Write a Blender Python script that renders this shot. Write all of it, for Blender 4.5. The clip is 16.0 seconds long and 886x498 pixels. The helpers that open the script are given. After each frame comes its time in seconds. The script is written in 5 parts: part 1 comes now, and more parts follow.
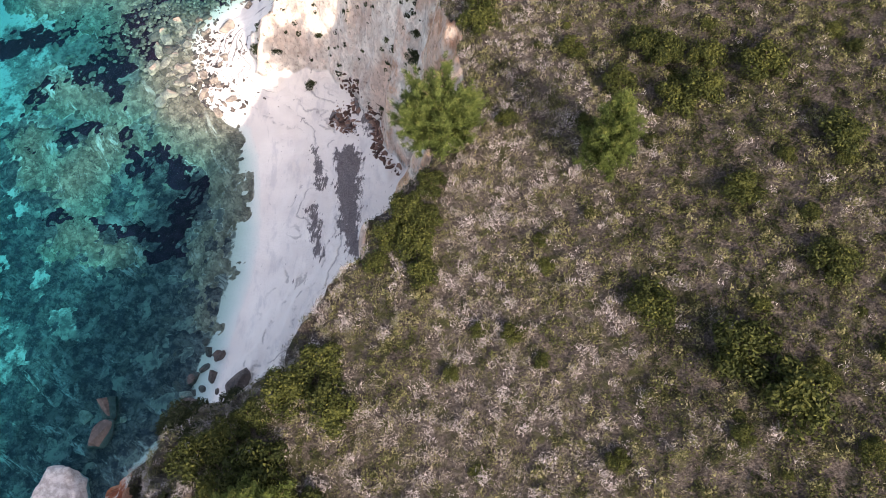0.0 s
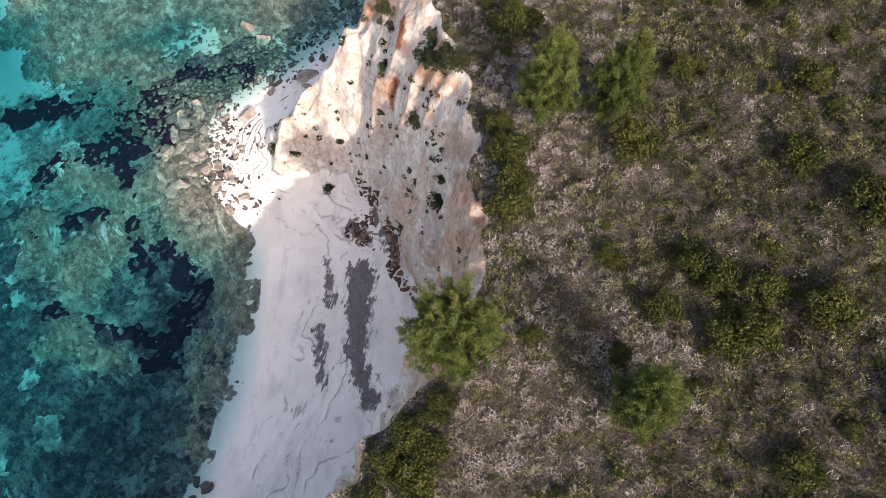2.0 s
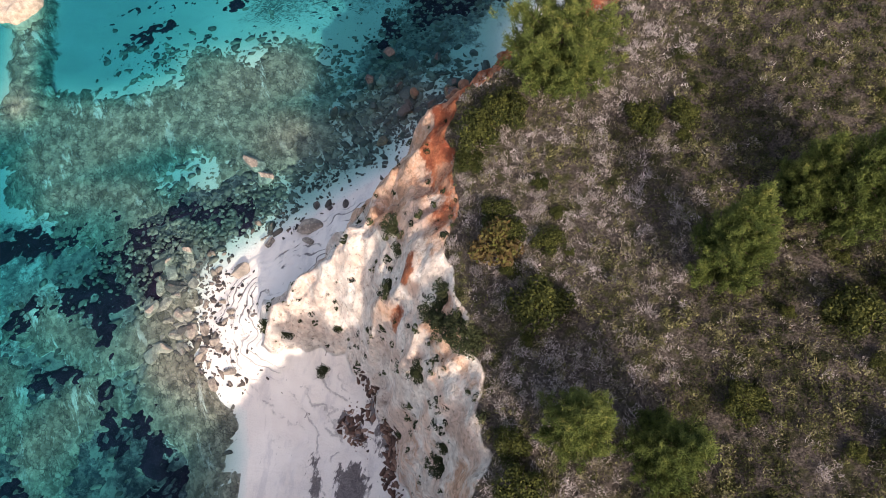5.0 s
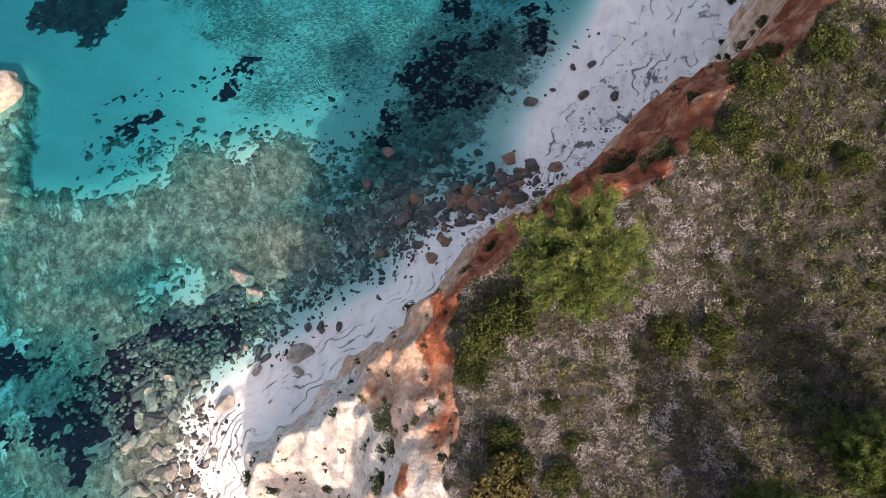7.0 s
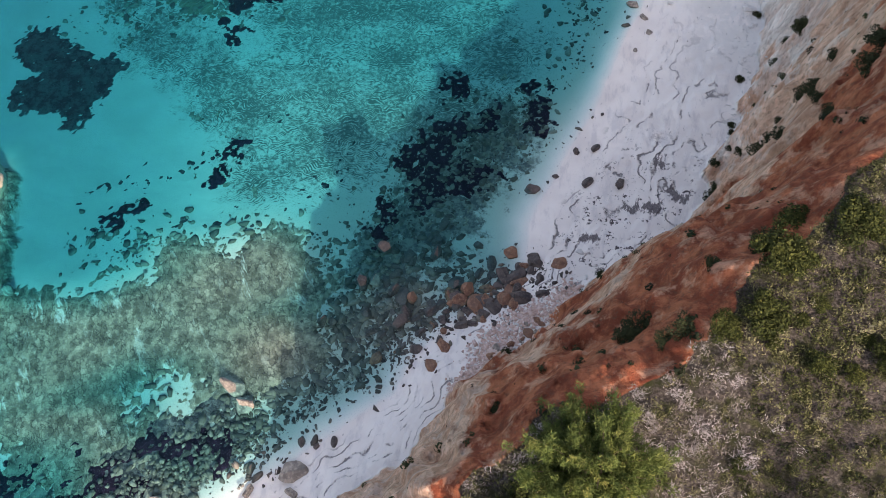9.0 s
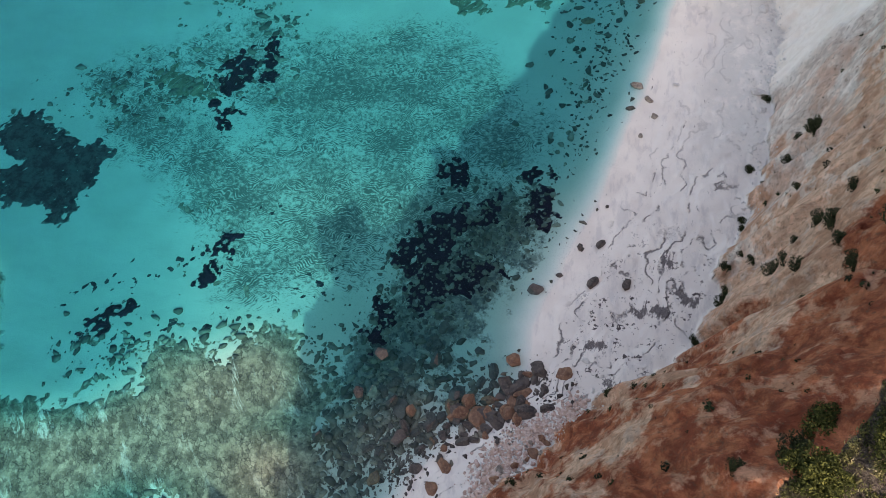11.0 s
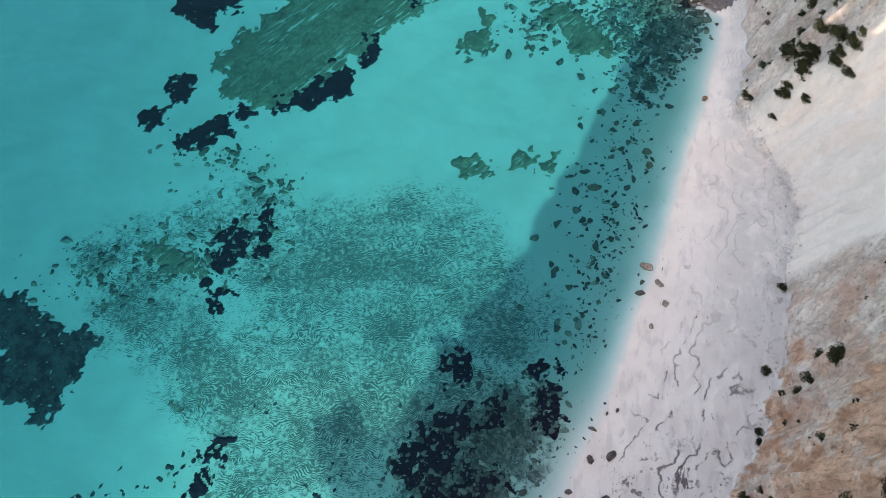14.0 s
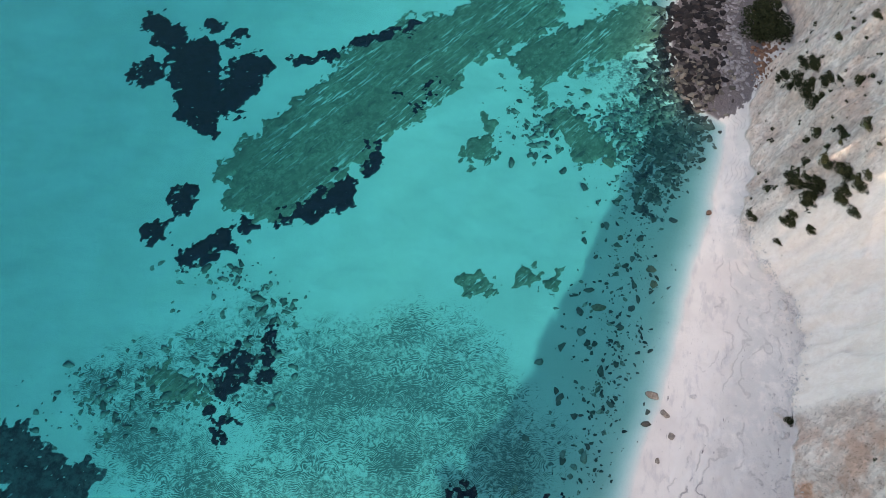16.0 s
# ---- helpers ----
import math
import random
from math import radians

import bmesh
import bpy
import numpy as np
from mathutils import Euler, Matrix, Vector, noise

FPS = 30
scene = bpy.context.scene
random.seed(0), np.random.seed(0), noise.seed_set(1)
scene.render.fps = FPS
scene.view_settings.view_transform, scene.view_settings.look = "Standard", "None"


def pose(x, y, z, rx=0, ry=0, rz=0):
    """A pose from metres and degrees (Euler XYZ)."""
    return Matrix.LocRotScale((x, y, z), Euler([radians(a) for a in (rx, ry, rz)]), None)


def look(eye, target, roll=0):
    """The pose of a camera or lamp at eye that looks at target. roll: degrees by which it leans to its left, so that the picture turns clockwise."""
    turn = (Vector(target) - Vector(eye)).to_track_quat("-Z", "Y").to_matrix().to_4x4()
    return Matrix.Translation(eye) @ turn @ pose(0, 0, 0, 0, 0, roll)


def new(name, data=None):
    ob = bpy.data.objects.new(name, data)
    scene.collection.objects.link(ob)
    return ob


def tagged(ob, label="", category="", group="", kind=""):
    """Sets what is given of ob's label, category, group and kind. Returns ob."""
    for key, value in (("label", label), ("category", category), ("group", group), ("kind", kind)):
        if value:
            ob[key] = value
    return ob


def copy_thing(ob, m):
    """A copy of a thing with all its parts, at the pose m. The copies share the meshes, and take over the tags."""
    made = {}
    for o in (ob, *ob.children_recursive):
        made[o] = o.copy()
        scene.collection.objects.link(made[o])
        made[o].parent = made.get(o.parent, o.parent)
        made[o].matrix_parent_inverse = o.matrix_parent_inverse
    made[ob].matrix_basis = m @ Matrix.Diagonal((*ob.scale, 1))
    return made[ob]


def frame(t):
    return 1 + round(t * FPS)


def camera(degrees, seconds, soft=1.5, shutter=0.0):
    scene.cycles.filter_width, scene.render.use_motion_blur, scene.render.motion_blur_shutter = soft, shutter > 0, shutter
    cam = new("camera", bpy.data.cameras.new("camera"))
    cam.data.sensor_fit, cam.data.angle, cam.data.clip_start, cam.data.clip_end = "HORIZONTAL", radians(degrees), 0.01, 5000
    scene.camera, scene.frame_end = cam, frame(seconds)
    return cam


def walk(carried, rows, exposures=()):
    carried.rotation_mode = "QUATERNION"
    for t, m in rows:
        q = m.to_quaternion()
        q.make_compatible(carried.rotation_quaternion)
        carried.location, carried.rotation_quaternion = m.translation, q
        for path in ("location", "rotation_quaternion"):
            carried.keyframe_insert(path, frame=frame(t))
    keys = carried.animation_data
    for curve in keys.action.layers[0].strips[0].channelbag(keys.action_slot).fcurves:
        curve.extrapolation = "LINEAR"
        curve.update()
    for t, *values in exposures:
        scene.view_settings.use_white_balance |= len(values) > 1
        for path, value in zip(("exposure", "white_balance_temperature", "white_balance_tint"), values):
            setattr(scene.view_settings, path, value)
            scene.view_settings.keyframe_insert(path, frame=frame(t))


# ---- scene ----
cam = camera(65.5, 16.0, soft=0.75)
METRES, EYE, TILT, LEAN, TURN = 130.0, 79.8, -66.9, 0.85, 0.0
ROWS = [
    (0.0, 0.0, 0.0, 0.0, 0.0, 0.0, -0.0),
    (0.5, 0.0007, 0.0124, 0.0323, 0.56, 0.06, -1.29),
    (1.0, 0.001, 0.0245, 0.0635, 1.05, 0.1, -2.45),
    (1.5, 0.0008, 0.0354, 0.092, 1.5, 0.16, -3.53),
    (2.0, 0.0002, 0.0461, 0.1189, 1.81, 0.24, -4.33),
    (2.5, -0.0007, 0.0565, 0.145, 2.05, 0.29, -4.95),
    (3.0, -0.0022, 0.0679, 0.1728, 2.3, 0.32, -5.61),
    (3.5, -0.0043, 0.0797, 0.2013, 2.54, 0.32, -6.21),
    (4.0, -0.0069, 0.0921, 0.2308, 2.79, 0.32, -6.86),
    (6.5, -0.027, 0.1545, 0.3848, 3.51, 0.2, -8.57),
    (7.0, -0.0316, 0.1643, 0.4119, 3.44, 0.25, -8.46),
    (7.5, -0.036, 0.1727, 0.4366, 3.38, 0.3, -8.34),
    (8.0, -0.04, 0.1799, 0.4603, 3.37, 0.35, -8.2),
    (8.5, -0.0436, 0.1869, 0.4833, 3.37, 0.42, -8.09),
    (9.0, -0.0477, 0.1935, 0.5073, 3.33, 0.49, -7.98),
    (11.5, -0.0682, 0.2267, 0.6355, 3.21, 0.87, -7.52),
    (12.0, -0.0733, 0.2328, 0.6669, 3.16, 0.9, -7.47),
    (12.5, -0.0788, 0.2389, 0.7009, 3.13, 0.95, -7.4),
    (13.0, -0.0853, 0.2441, 0.7373, 3.05, 1.01, -7.34),
    (13.5, -0.0911, 0.2474, 0.7743, 3.04, 1.0, -7.29),
    (14.0, -0.0967, 0.2488, 0.8121, 3.03, 0.99, -7.26),
    (14.5, -0.1026, 0.2496, 0.848, 2.99, 1.05, -7.23),
    (15.0, -0.108, 0.2498, 0.8836, 3.01, 1.14, -7.16),
    (15.5, -0.1132, 0.2493, 0.9167, 3.02, 1.24, -7.1),
    (16.0, -0.1185, 0.2484, 0.9494, 3.02, 1.29, -6.99),
]
EXPOSURE = [(0.0, 1.68), (1.0, 1.46), (2.0, 1.35), (3.5, 1.2), (6.5, 1.28), (9.0, 1.46), (11.5, 1.49), (13.0, 1.68), (16.0, 1.67)]
walk(cam, [(t, pose(0, 0, EYE, TILT, LEAN, TURN) @ pose(METRES * x, METRES * y, METRES * z, 90 + pitch, roll, yaw)) for t, x, y, z, yaw, pitch, roll in ROWS],
     [(t, stops, 7650 if t < 10 else 8650, 16.5) for t, stops in EXPOSURE])

# ---- world, sun ----
SUN_FROM = Vector((0.545, -0.838, 0.80)).normalized()
world = bpy.data.worlds.new("sky")
scene.world = world
world.use_nodes = True
wn = world.node_tree.nodes
sky = wn.new("ShaderNodeTexSky")
sky.sky_type, sky.sun_disc = "NISHITA", False
sky.dust_density, sky.ozone_density = 3.0, 0.6
sky.sun_elevation, sky.sun_rotation = radians(38.7), math.atan2(SUN_FROM.x, SUN_FROM.y)
world.node_tree.links.new(sky.outputs[0], wn["Background"].inputs[0])
wn["Background"].inputs[1].default_value = 0.135
sun_data = bpy.data.lights.new("sun", "SUN")
sun_data.energy, sun_data.angle, sun_data.color = 2.05, radians(0.6), (1.0, 0.965, 0.91)
sun = new("sun", sun_data)
sun.matrix_world = look(SUN_FROM * 300, (0, 0, 0))


# ---- numeric tools ----
def smooth(a, b, v):
    u = np.clip((v - a) / (b - a), 0, 1)
    return u * u * (3 - 2 * u)


def lattice(ix, iy, seed):
    n = (ix * 374761393 + iy * 668265263 + seed * 974634777) & 0xFFFFFFFF
    n = ((n ^ (n >> 13)) * 1274126177) & 0xFFFFFFFF
    return ((n ^ (n >> 16)) & 0xFFFF) / 32767.5 - 1.0


def grain(x, y, size, seed, octaves=3):
    """Smooth random relief between about -1 and 1."""
    total, weight, norm = np.zeros(np.shape(x)), 1.0, 0.0
    for k in range(octaves):
        ca, sa = math.cos(0.6 + 1.1 * k), math.sin(0.6 + 1.1 * k)
        px, py = np.asarray(x) * ca - np.asarray(y) * sa, np.asarray(x) * sa + np.asarray(y) * ca
        u, v = px / size + 17.3 * k, py / size - 9.1 * k
        ix, iy = np.floor(u).astype(np.int64), np.floor(v).astype(np.int64)
        fx, fy = u - ix, v - iy

        def corner(dx, dy):
            turn = np.pi * lattice(ix + dx, iy + dy, seed + k)
            return np.cos(turn) * (fx - dx) + np.sin(turn) * (fy - dy)
        ex, ey = fx * fx * fx * (fx * (fx * 6 - 15) + 10), fy * fy * fy * (fy * (fy * 6 - 15) + 10)
        a = corner(0, 0) * (1 - ex) + corner(1, 0) * ex
        b = corner(0, 1) * (1 - ex) + corner(1, 1) * ex
        fy = ey
        total, norm = total + weight * (a * (1 - fy) + b * fy), norm + weight
        weight, size = weight * 0.5, size * 0.5
    return total / norm * 2.2


def segment_distance(x, y, ax, ay, bx, by):
    dx, dy = bx - ax, by - ay
    u = np.clip(((x - ax) * dx + (y - ay) * dy) / max(dx * dx + dy * dy, 1e-9), 0, 1)
    return np.hypot(x - ax - u * dx, y - ay - u * dy)


def line_distance(x, y, line):
    """Distance to a coast line, positive on its land side (east)."""
    far = np.full(np.shape(x), 1e9)
    inside = np.zeros(np.shape(x), bool)
    ring = list(line) + [(4000, 3000), (4000, -3000)]
    for (ax, ay), (bx, by) in zip(line[:-1], line[1:]):
        far = np.minimum(far, segment_distance(x, y, ax, ay, bx, by))
    for (ax, ay), (bx, by) in zip(ring, ring[1:] + ring[:1]):
        if ay != by:
            cross = ((ay > y) != (by > y)) & (x < (bx - ax) * (y - ay) / (by - ay) + ax)
            inside ^= cross
    return np.where(inside, far, -far)


def run_along(x, y, line):
    """How far along a coast line each point lies."""
    far, run, total = np.full(np.shape(x), 1e9), np.zeros(np.shape(x)), 0.0
    for (ax, ay), (bx, by) in zip(line[:-1], line[1:]):
        dx, dy = bx - ax, by - ay
        length = math.hypot(dx, dy)
        u = np.clip(((x - ax) * dx + (y - ay) * dy) / length ** 2, 0, 1)
        d = np.hypot(x - ax - u * dx, y - ay - u * dy)
        run = np.where(d < far, total + u * length, run)
        far, total = np.minimum(far, d), total + length
    return run


def strokes_distance(x, y, strokes):
    """Distance to the nearest of some rounded strokes (x0, y0, x1, y1, radius), negative inside."""
    far = np.full(np.shape(x), 1e9)
    for ax, ay, bx, by, r in strokes:
        far = np.minimum(far, segment_distance(x, y, ax, ay, bx, by) - r)
    return far


def np_mesh(name, verts, faces, attributes=None, material=None, shade=False):
    verts, faces = np.asarray(verts, np.float32), np.asarray(faces, np.int32)
    me = bpy.data.meshes.new(name)
    count, sides = faces.shape
    me.vertices.add(len(verts))
    me.vertices.foreach_set("co", verts.ravel())
    me.loops.add(count * sides)
    me.loops.foreach_set("vertex_index", faces.ravel())
    me.polygons.add(count)
    me.polygons.foreach_set("loop_start", np.arange(0, count * sides, sides, dtype=np.int32))
    me.polygons.foreach_set("loop_total", np.full(count, sides, np.int32))
    me.update(calc_edges=True)
    for key, values in (attributes or {}).items():
        me.attributes.new(key, "FLOAT", "POINT").data.foreach_set("value", np.asarray(values, np.float32).ravel())
    if shade:
        me.shade_smooth()
    if material:
        me.materials.append(material)
    return me


def part(name, me, parent, label=""):
    ob = new(name, me)
    ob.parent = parent
    return tagged(ob, label)


def grid_faces(rows, cols):
    i = np.arange(rows * cols).reshape(rows, cols)
    return np.stack([i[:-1, :-1], i[:-1, 1:], i[1:, 1:], i[1:, :-1]], -1).reshape(-1, 4)


# ---- plan of the coast, south to north ----
WATER_LINE = [(-58, -2000), (-54, -60), (-37.4, -6), (-34.0, 4.5), (-32.6, 7.4), (-29.8, 9.6), (-28.0, 11.8), (-27.4, 15.2), (-26.8, 19.7), (-25.9, 25.3), (-24.6, 34.4), (-24.8, 42.3),
              (-25.9, 48.4), (-27.4, 52.5), (-30.3, 53.8), (-33.3, 57.1), (-35, 61), (-35.4, 67.5), (-33, 71.1), (-29.8, 74.2), (-23.6, 79.7),
              (-19.4, 83.3), (-15.8, 86.9), (-14, 92), (-10, 96.2), (-5, 100), (-1.5, 105), (-2, 112), (1, 119.7), (3.5, 126.8),
              (6.1, 133), (9, 143), (13.6, 158.8), (16, 171), (19.0, 181.5), (21.2, 192.2), (22.6, 199.8), (17.6, 203.8), (14.2, 209), (13.3, 216.6),
              (14.4, 227), (16, 245), (10, 300), (10, 2000)]
FOOT_LINE = [(-50, -2000), (-54, -60), (-37.6, -6), (-34.4, 4.5), (-33.0, 7.4), (-30.2, 9.6), (-28.0, 11.6), (-25.0, 13.2), (-21.0, 14.6), (-16.5, 16.2), (-13.4, 18.6), (-11.4, 21.5), (-9.6, 25.0), (-7.8, 29), (-7.2, 32), (-5.5, 38), (-4.3, 43.9),
             (-8.4, 46.9), (-10.9, 53.1), (-14.3, 57.3), (-16.9, 60.2), (-21.2, 59.7), (-26.9, 59.5), (-28.2, 64.7), (-22.8, 69.4),
             (-18.7, 74.6), (-14.6, 77.7), (-11.8, 82.2), (-8.9, 86.2), (-6.5, 90.2), (-1.1, 94.1), (0.7, 98.2), (4.2, 102), (9.4, 105.2), (15.4, 108.6), (18.4, 112.6), (21, 121),
             (24, 129), (26.5, 136), (28.5, 144.5), (29, 152.7), (31.2, 162), (29.6, 168), (25.5, 174.5), (23.3, 181), (25.4, 189.6),
             (24.8, 201.4), (27.8, 208.3), (32.6, 215.1), (33.7, 221), (32, 228), (32, 300), (30, 2000)]
TOP_LINE = [(-40, -2000), (-40, -60), (-24, -8), (-17.2, 5.6), (-15.3, 8.3), (-12.6, 10.4), (-10.3, 14.3), (-8.9, 17.3), (-7.7, 19.7), (-6.3, 22.4),
            (-4.5, 25.0), (-1.7, 27.9), (0.5, 35), (1, 39), (-0.1, 42.7), (-0.1, 48.4), (-0.9, 53), (-3.5, 57), (-4.6, 61), (-5.2, 65),
            (-6.4, 71), (-6.7, 74.3), (-3.3, 77), (-0.2, 79.8), (3.4, 81.6), (6.8, 83.4), (8.4, 86), (11.0, 90), (13.8, 93.2), (16.6, 97),
            (19.4, 100.2), (22.4, 106), (27, 115), (33, 125), (37, 138), (43, 148), (58, 156), (60, 168), (50, 177), (43, 184), (43, 192),
            (43, 205), (45, 215), (42, 300), (42, 2000)]


def plateau(x, y):
    return 33 + 0.2 * np.clip(x, -12, 45) + 5.5 * smooth(60, 95, y)


def terrain(x, y):
    """Height of the land and the seabed, and where on the coast's profile each point lies."""
    wx = x + 0.9 * grain(x, y, 7, 11) + 0.25 * grain(x, y, 1.6, 12, 2)
    wy = y + 0.9 * grain(x, y, 7, 13) + 0.25 * grain(x, y, 1.6, 14, 2)
    shore = line_distance(x + 0.5 * (wx - x), y + 0.5 * (wy - y), WATER_LINE)
    cx, cy = wx + 0.9 * grain(x, y, 3.6, 15, 2), wy + 0.9 * grain(x, y, 3.6, 16, 2)
    foot = line_distance(cx, cy, FOOT_LINE)
    top = line_distance(cx, cy, TOP_LINE)
    high = plateau(x, y)
    t = np.clip(foot / np.maximum(foot - top, 1e-6), 0, 1)
    t = np.where(top >= 0, 1.0, np.where(foot <= 0, 0.0, t))
    steep = 2.0 + 0.6 * smooth(104, 110, y) * (1 - smooth(122, 130, y)) - 0.3 * smooth(54, 58, y) * (1 - smooth(68, 72, y)) - 0.75 * smooth(144, 150, y) * (1 - smooth(171, 176, y))
    b = np.clip(shore / np.maximum(shore - foot, 1e-6), 0, 1)
    sea = -2.6 * (1 - np.exp(np.minimum(shore, 0) / 13)) + 0.18 * grain(x, y, 6, 21) * smooth(0, 8, -shore)
    steps = b * 7 + 1.1 * grain(x, y, 4.5, 33, 3)
    steps = np.floor(steps) + smooth(0, 0.22, steps - np.floor(steps))
    beach = 2.3 * (0.55 * b ** 0.9 + 0.45 * np.clip(steps / 7, 0, 1) * smooth(0.05, 0.25, b)) + 0.08 * grain(x, y, 2.5, 22) * smooth(0, 0.4, b)
    belly = 4 * t * (1 - t)
    crags = 0.9 * grain(x, y, 6.5, 23, 2) + 2.2 * (0.3 - np.abs(grain(x, y, 4.6, 27, 2))) + 0.25 * (0.25 - np.abs(grain(x, y, 1.9, 24, 1))) + 0.04 * grain(x, y, 0.7, 29, 1)
    calm = 1 - 0.72 * smooth(146, 152, y) * (1 - smooth(172, 178, y))
    face = beach + (high - beach) * (0.55 * (1 - (1 - t) ** (steep + 0.7)) + 0.45 * t)
    run = run_along(cx, cy, TOP_LINE)
    ribs = grain(0.24 * run + 5 * t, 13 * t, 3.0, 35, 3)
    gullies = grain(run + 4 * t, 5 * t, 3.4, 36, 3)
    bare = smooth(70, 76, y) * (1 - smooth(122, 132, y))
    crags = crags * (1 - 0.5 * bare) * (1 - 0.6 * smooth(40, 46, y) * (1 - smooth(66, 72, y))) + smooth(176, 184, y) * 2.2 * (0.3 - np.abs(grain(x, y, 2.4, 38, 3))) + bare * 3.0 * (0.32 - np.abs(ribs)) + (0.5 + 0.3 * bare) * (0.3 - np.abs(gullies)) * 2.0
    crags = crags + 1.1 * smooth(40, 46, y) * (1 - smooth(70, 76, y)) * (0.28 - np.abs(grain(x, y, 2.1, 39, 3)))
    face = face + calm * np.minimum(belly ** 0.5, 1.0) * crags
    flat = high + 0.35 * grain(x, y, 9, 25) + 0.12 * grain(x, y, 1.2, 26, 2) - 0.5 * np.exp(-np.maximum(top, 0) / 1.2)
    z = np.where(shore < 0, sea, np.where(top > 0, flat, np.where(foot > 0, face, beach)))
    return z, dict(shore=shore, foot=foot, top=top, t=t, b=b, layer=grain(0.16 * run + 2.5 * t, 15 * t, 1.8, 37, 4), terrace=b * 7 + 1.1 * grain(x, y, 4.5, 33, 3))


def height(x, y):
    return terrain(np.asarray(x, float), np.asarray(y, float))[0]


# ---- materials ----
class Nodes:
    """A small helper to write node materials."""

    def __init__(self, name):
        self.mat = bpy.data.materials.new(name)
        self.mat.use_nodes = True
        self.tree = self.mat.node_tree
        self.tree.nodes.clear()
        self.out = self.tree.nodes.new("ShaderNodeOutputMaterial")

    def put(self, socket, value):
        if isinstance(value, bpy.types.NodeSocket):
            self.tree.links.new(value, socket)
        elif isinstance(value, tuple) and len(value) == 3 and socket.type == "RGBA":
            socket.default_value = (*value, 1)
        else:
            socket.default_value = value

    def add(self, kind, **inputs):
        node = self.tree.nodes.new("ShaderNode" + kind)
        for key, value in inputs.items():
            self.put(node.inputs[key.replace("_", " ")], value)
        return node

    def attribute(self, name):
        node = self.tree.nodes.new("ShaderNodeAttribute")
        node.attribute_name = name
        return node.outputs["Fac"]

    def math(self, operation, a, b=0.0, c=0.0, clamp=False):
        node = self.tree.nodes.new("ShaderNodeMath")
        node.operation, node.use_clamp = operation, clamp
        for i, v in enumerate((a, b, c)):
            self.put(node.inputs[i], v)
        return node.outputs[0]

    def where(self, scale=(1, 1, 1), turn=0.0):
        geo = self.add("NewGeometry")
        m = self.add("Mapping", Vector=geo.outputs["Position"])
        m.inputs["Scale"].default_value = scale
        m.inputs["Rotation"].default_value = (0, 0, turn)
        return m.outputs[0]

    def along(self, degrees, stretch, across):
        m = self.add("Mapping", Vector=self.add("NewGeometry").outputs["Position"])
        m.vector_type = "TEXTURE"
        m.inputs["Scale"].default_value = (stretch, across, 1)
        m.inputs["Rotation"].default_value = (0, 0, radians(degrees))
        return m.outputs[0]

    def noise(self, scale, detail=4.0, rough=0.6, vector=None, distortion=0.0):
        node = self.add("TexNoise", Scale=scale, Detail=detail, Roughness=rough, Distortion=distortion)
        self.put(node.inputs["Vector"], vector if vector is not None else self.where())
        return node.outputs["Fac"]

    def cells(self, scale, vector=None, feature="F1"):
        node = self.tree.nodes.new("ShaderNodeTexVoronoi")
        node.feature = feature
        node.inputs["Scale"].default_value = scale
        self.put(node.inputs["Vector"], vector if vector is not None else self.where())
        return node

    def step(self, value, low, high):
        node = self.tree.nodes.new("ShaderNodeMapRange")
        node.interpolation_type = "SMOOTHSTEP"
        for key, v in (("Value", value), ("From Min", low), ("From Max", high)):
            self.put(node.inputs[key], v)
        return node.outputs[0]

    def mix(self, fac, a, b, blend="MIX"):
        node = self.tree.nodes.new("ShaderNodeMix")
        node.data_type, node.blend_type = "RGBA", blend
        self.put(node.inputs[0], fac)
        self.put(node.inputs[6], a)
        self.put(node.inputs[7], b)
        return node.outputs[2]

    def ramp(self, value, stops):
        node = self.tree.nodes.new("ShaderNodeValToRGB")
        while len(node.color_ramp.elements) < len(stops):
            node.color_ramp.elements.new(0.5)
        for e, (p, c) in zip(node.color_ramp.elements, stops):
            e.position, e.color = p, (*c, 1)
        self.put(node.inputs[0], value)
        return node.outputs[0]

    def bump(self, value, strength, distance=0.1):
        return self.add("Bump", Height=value, Strength=strength, Distance=distance).outputs[0]

    def surface(self, colour, rough=0.9, normal=None, specular=0.3):
        node = self.add("BsdfPrincipled", Base_Color=colour, Roughness=rough)
        node.inputs["Specular IOR Level"].default_value = specular
        if normal is not None:
            self.put(node.inputs["Normal"], normal)
        self.tree.links.new(node.outputs[0], self.out.inputs[0])
        return self.mat


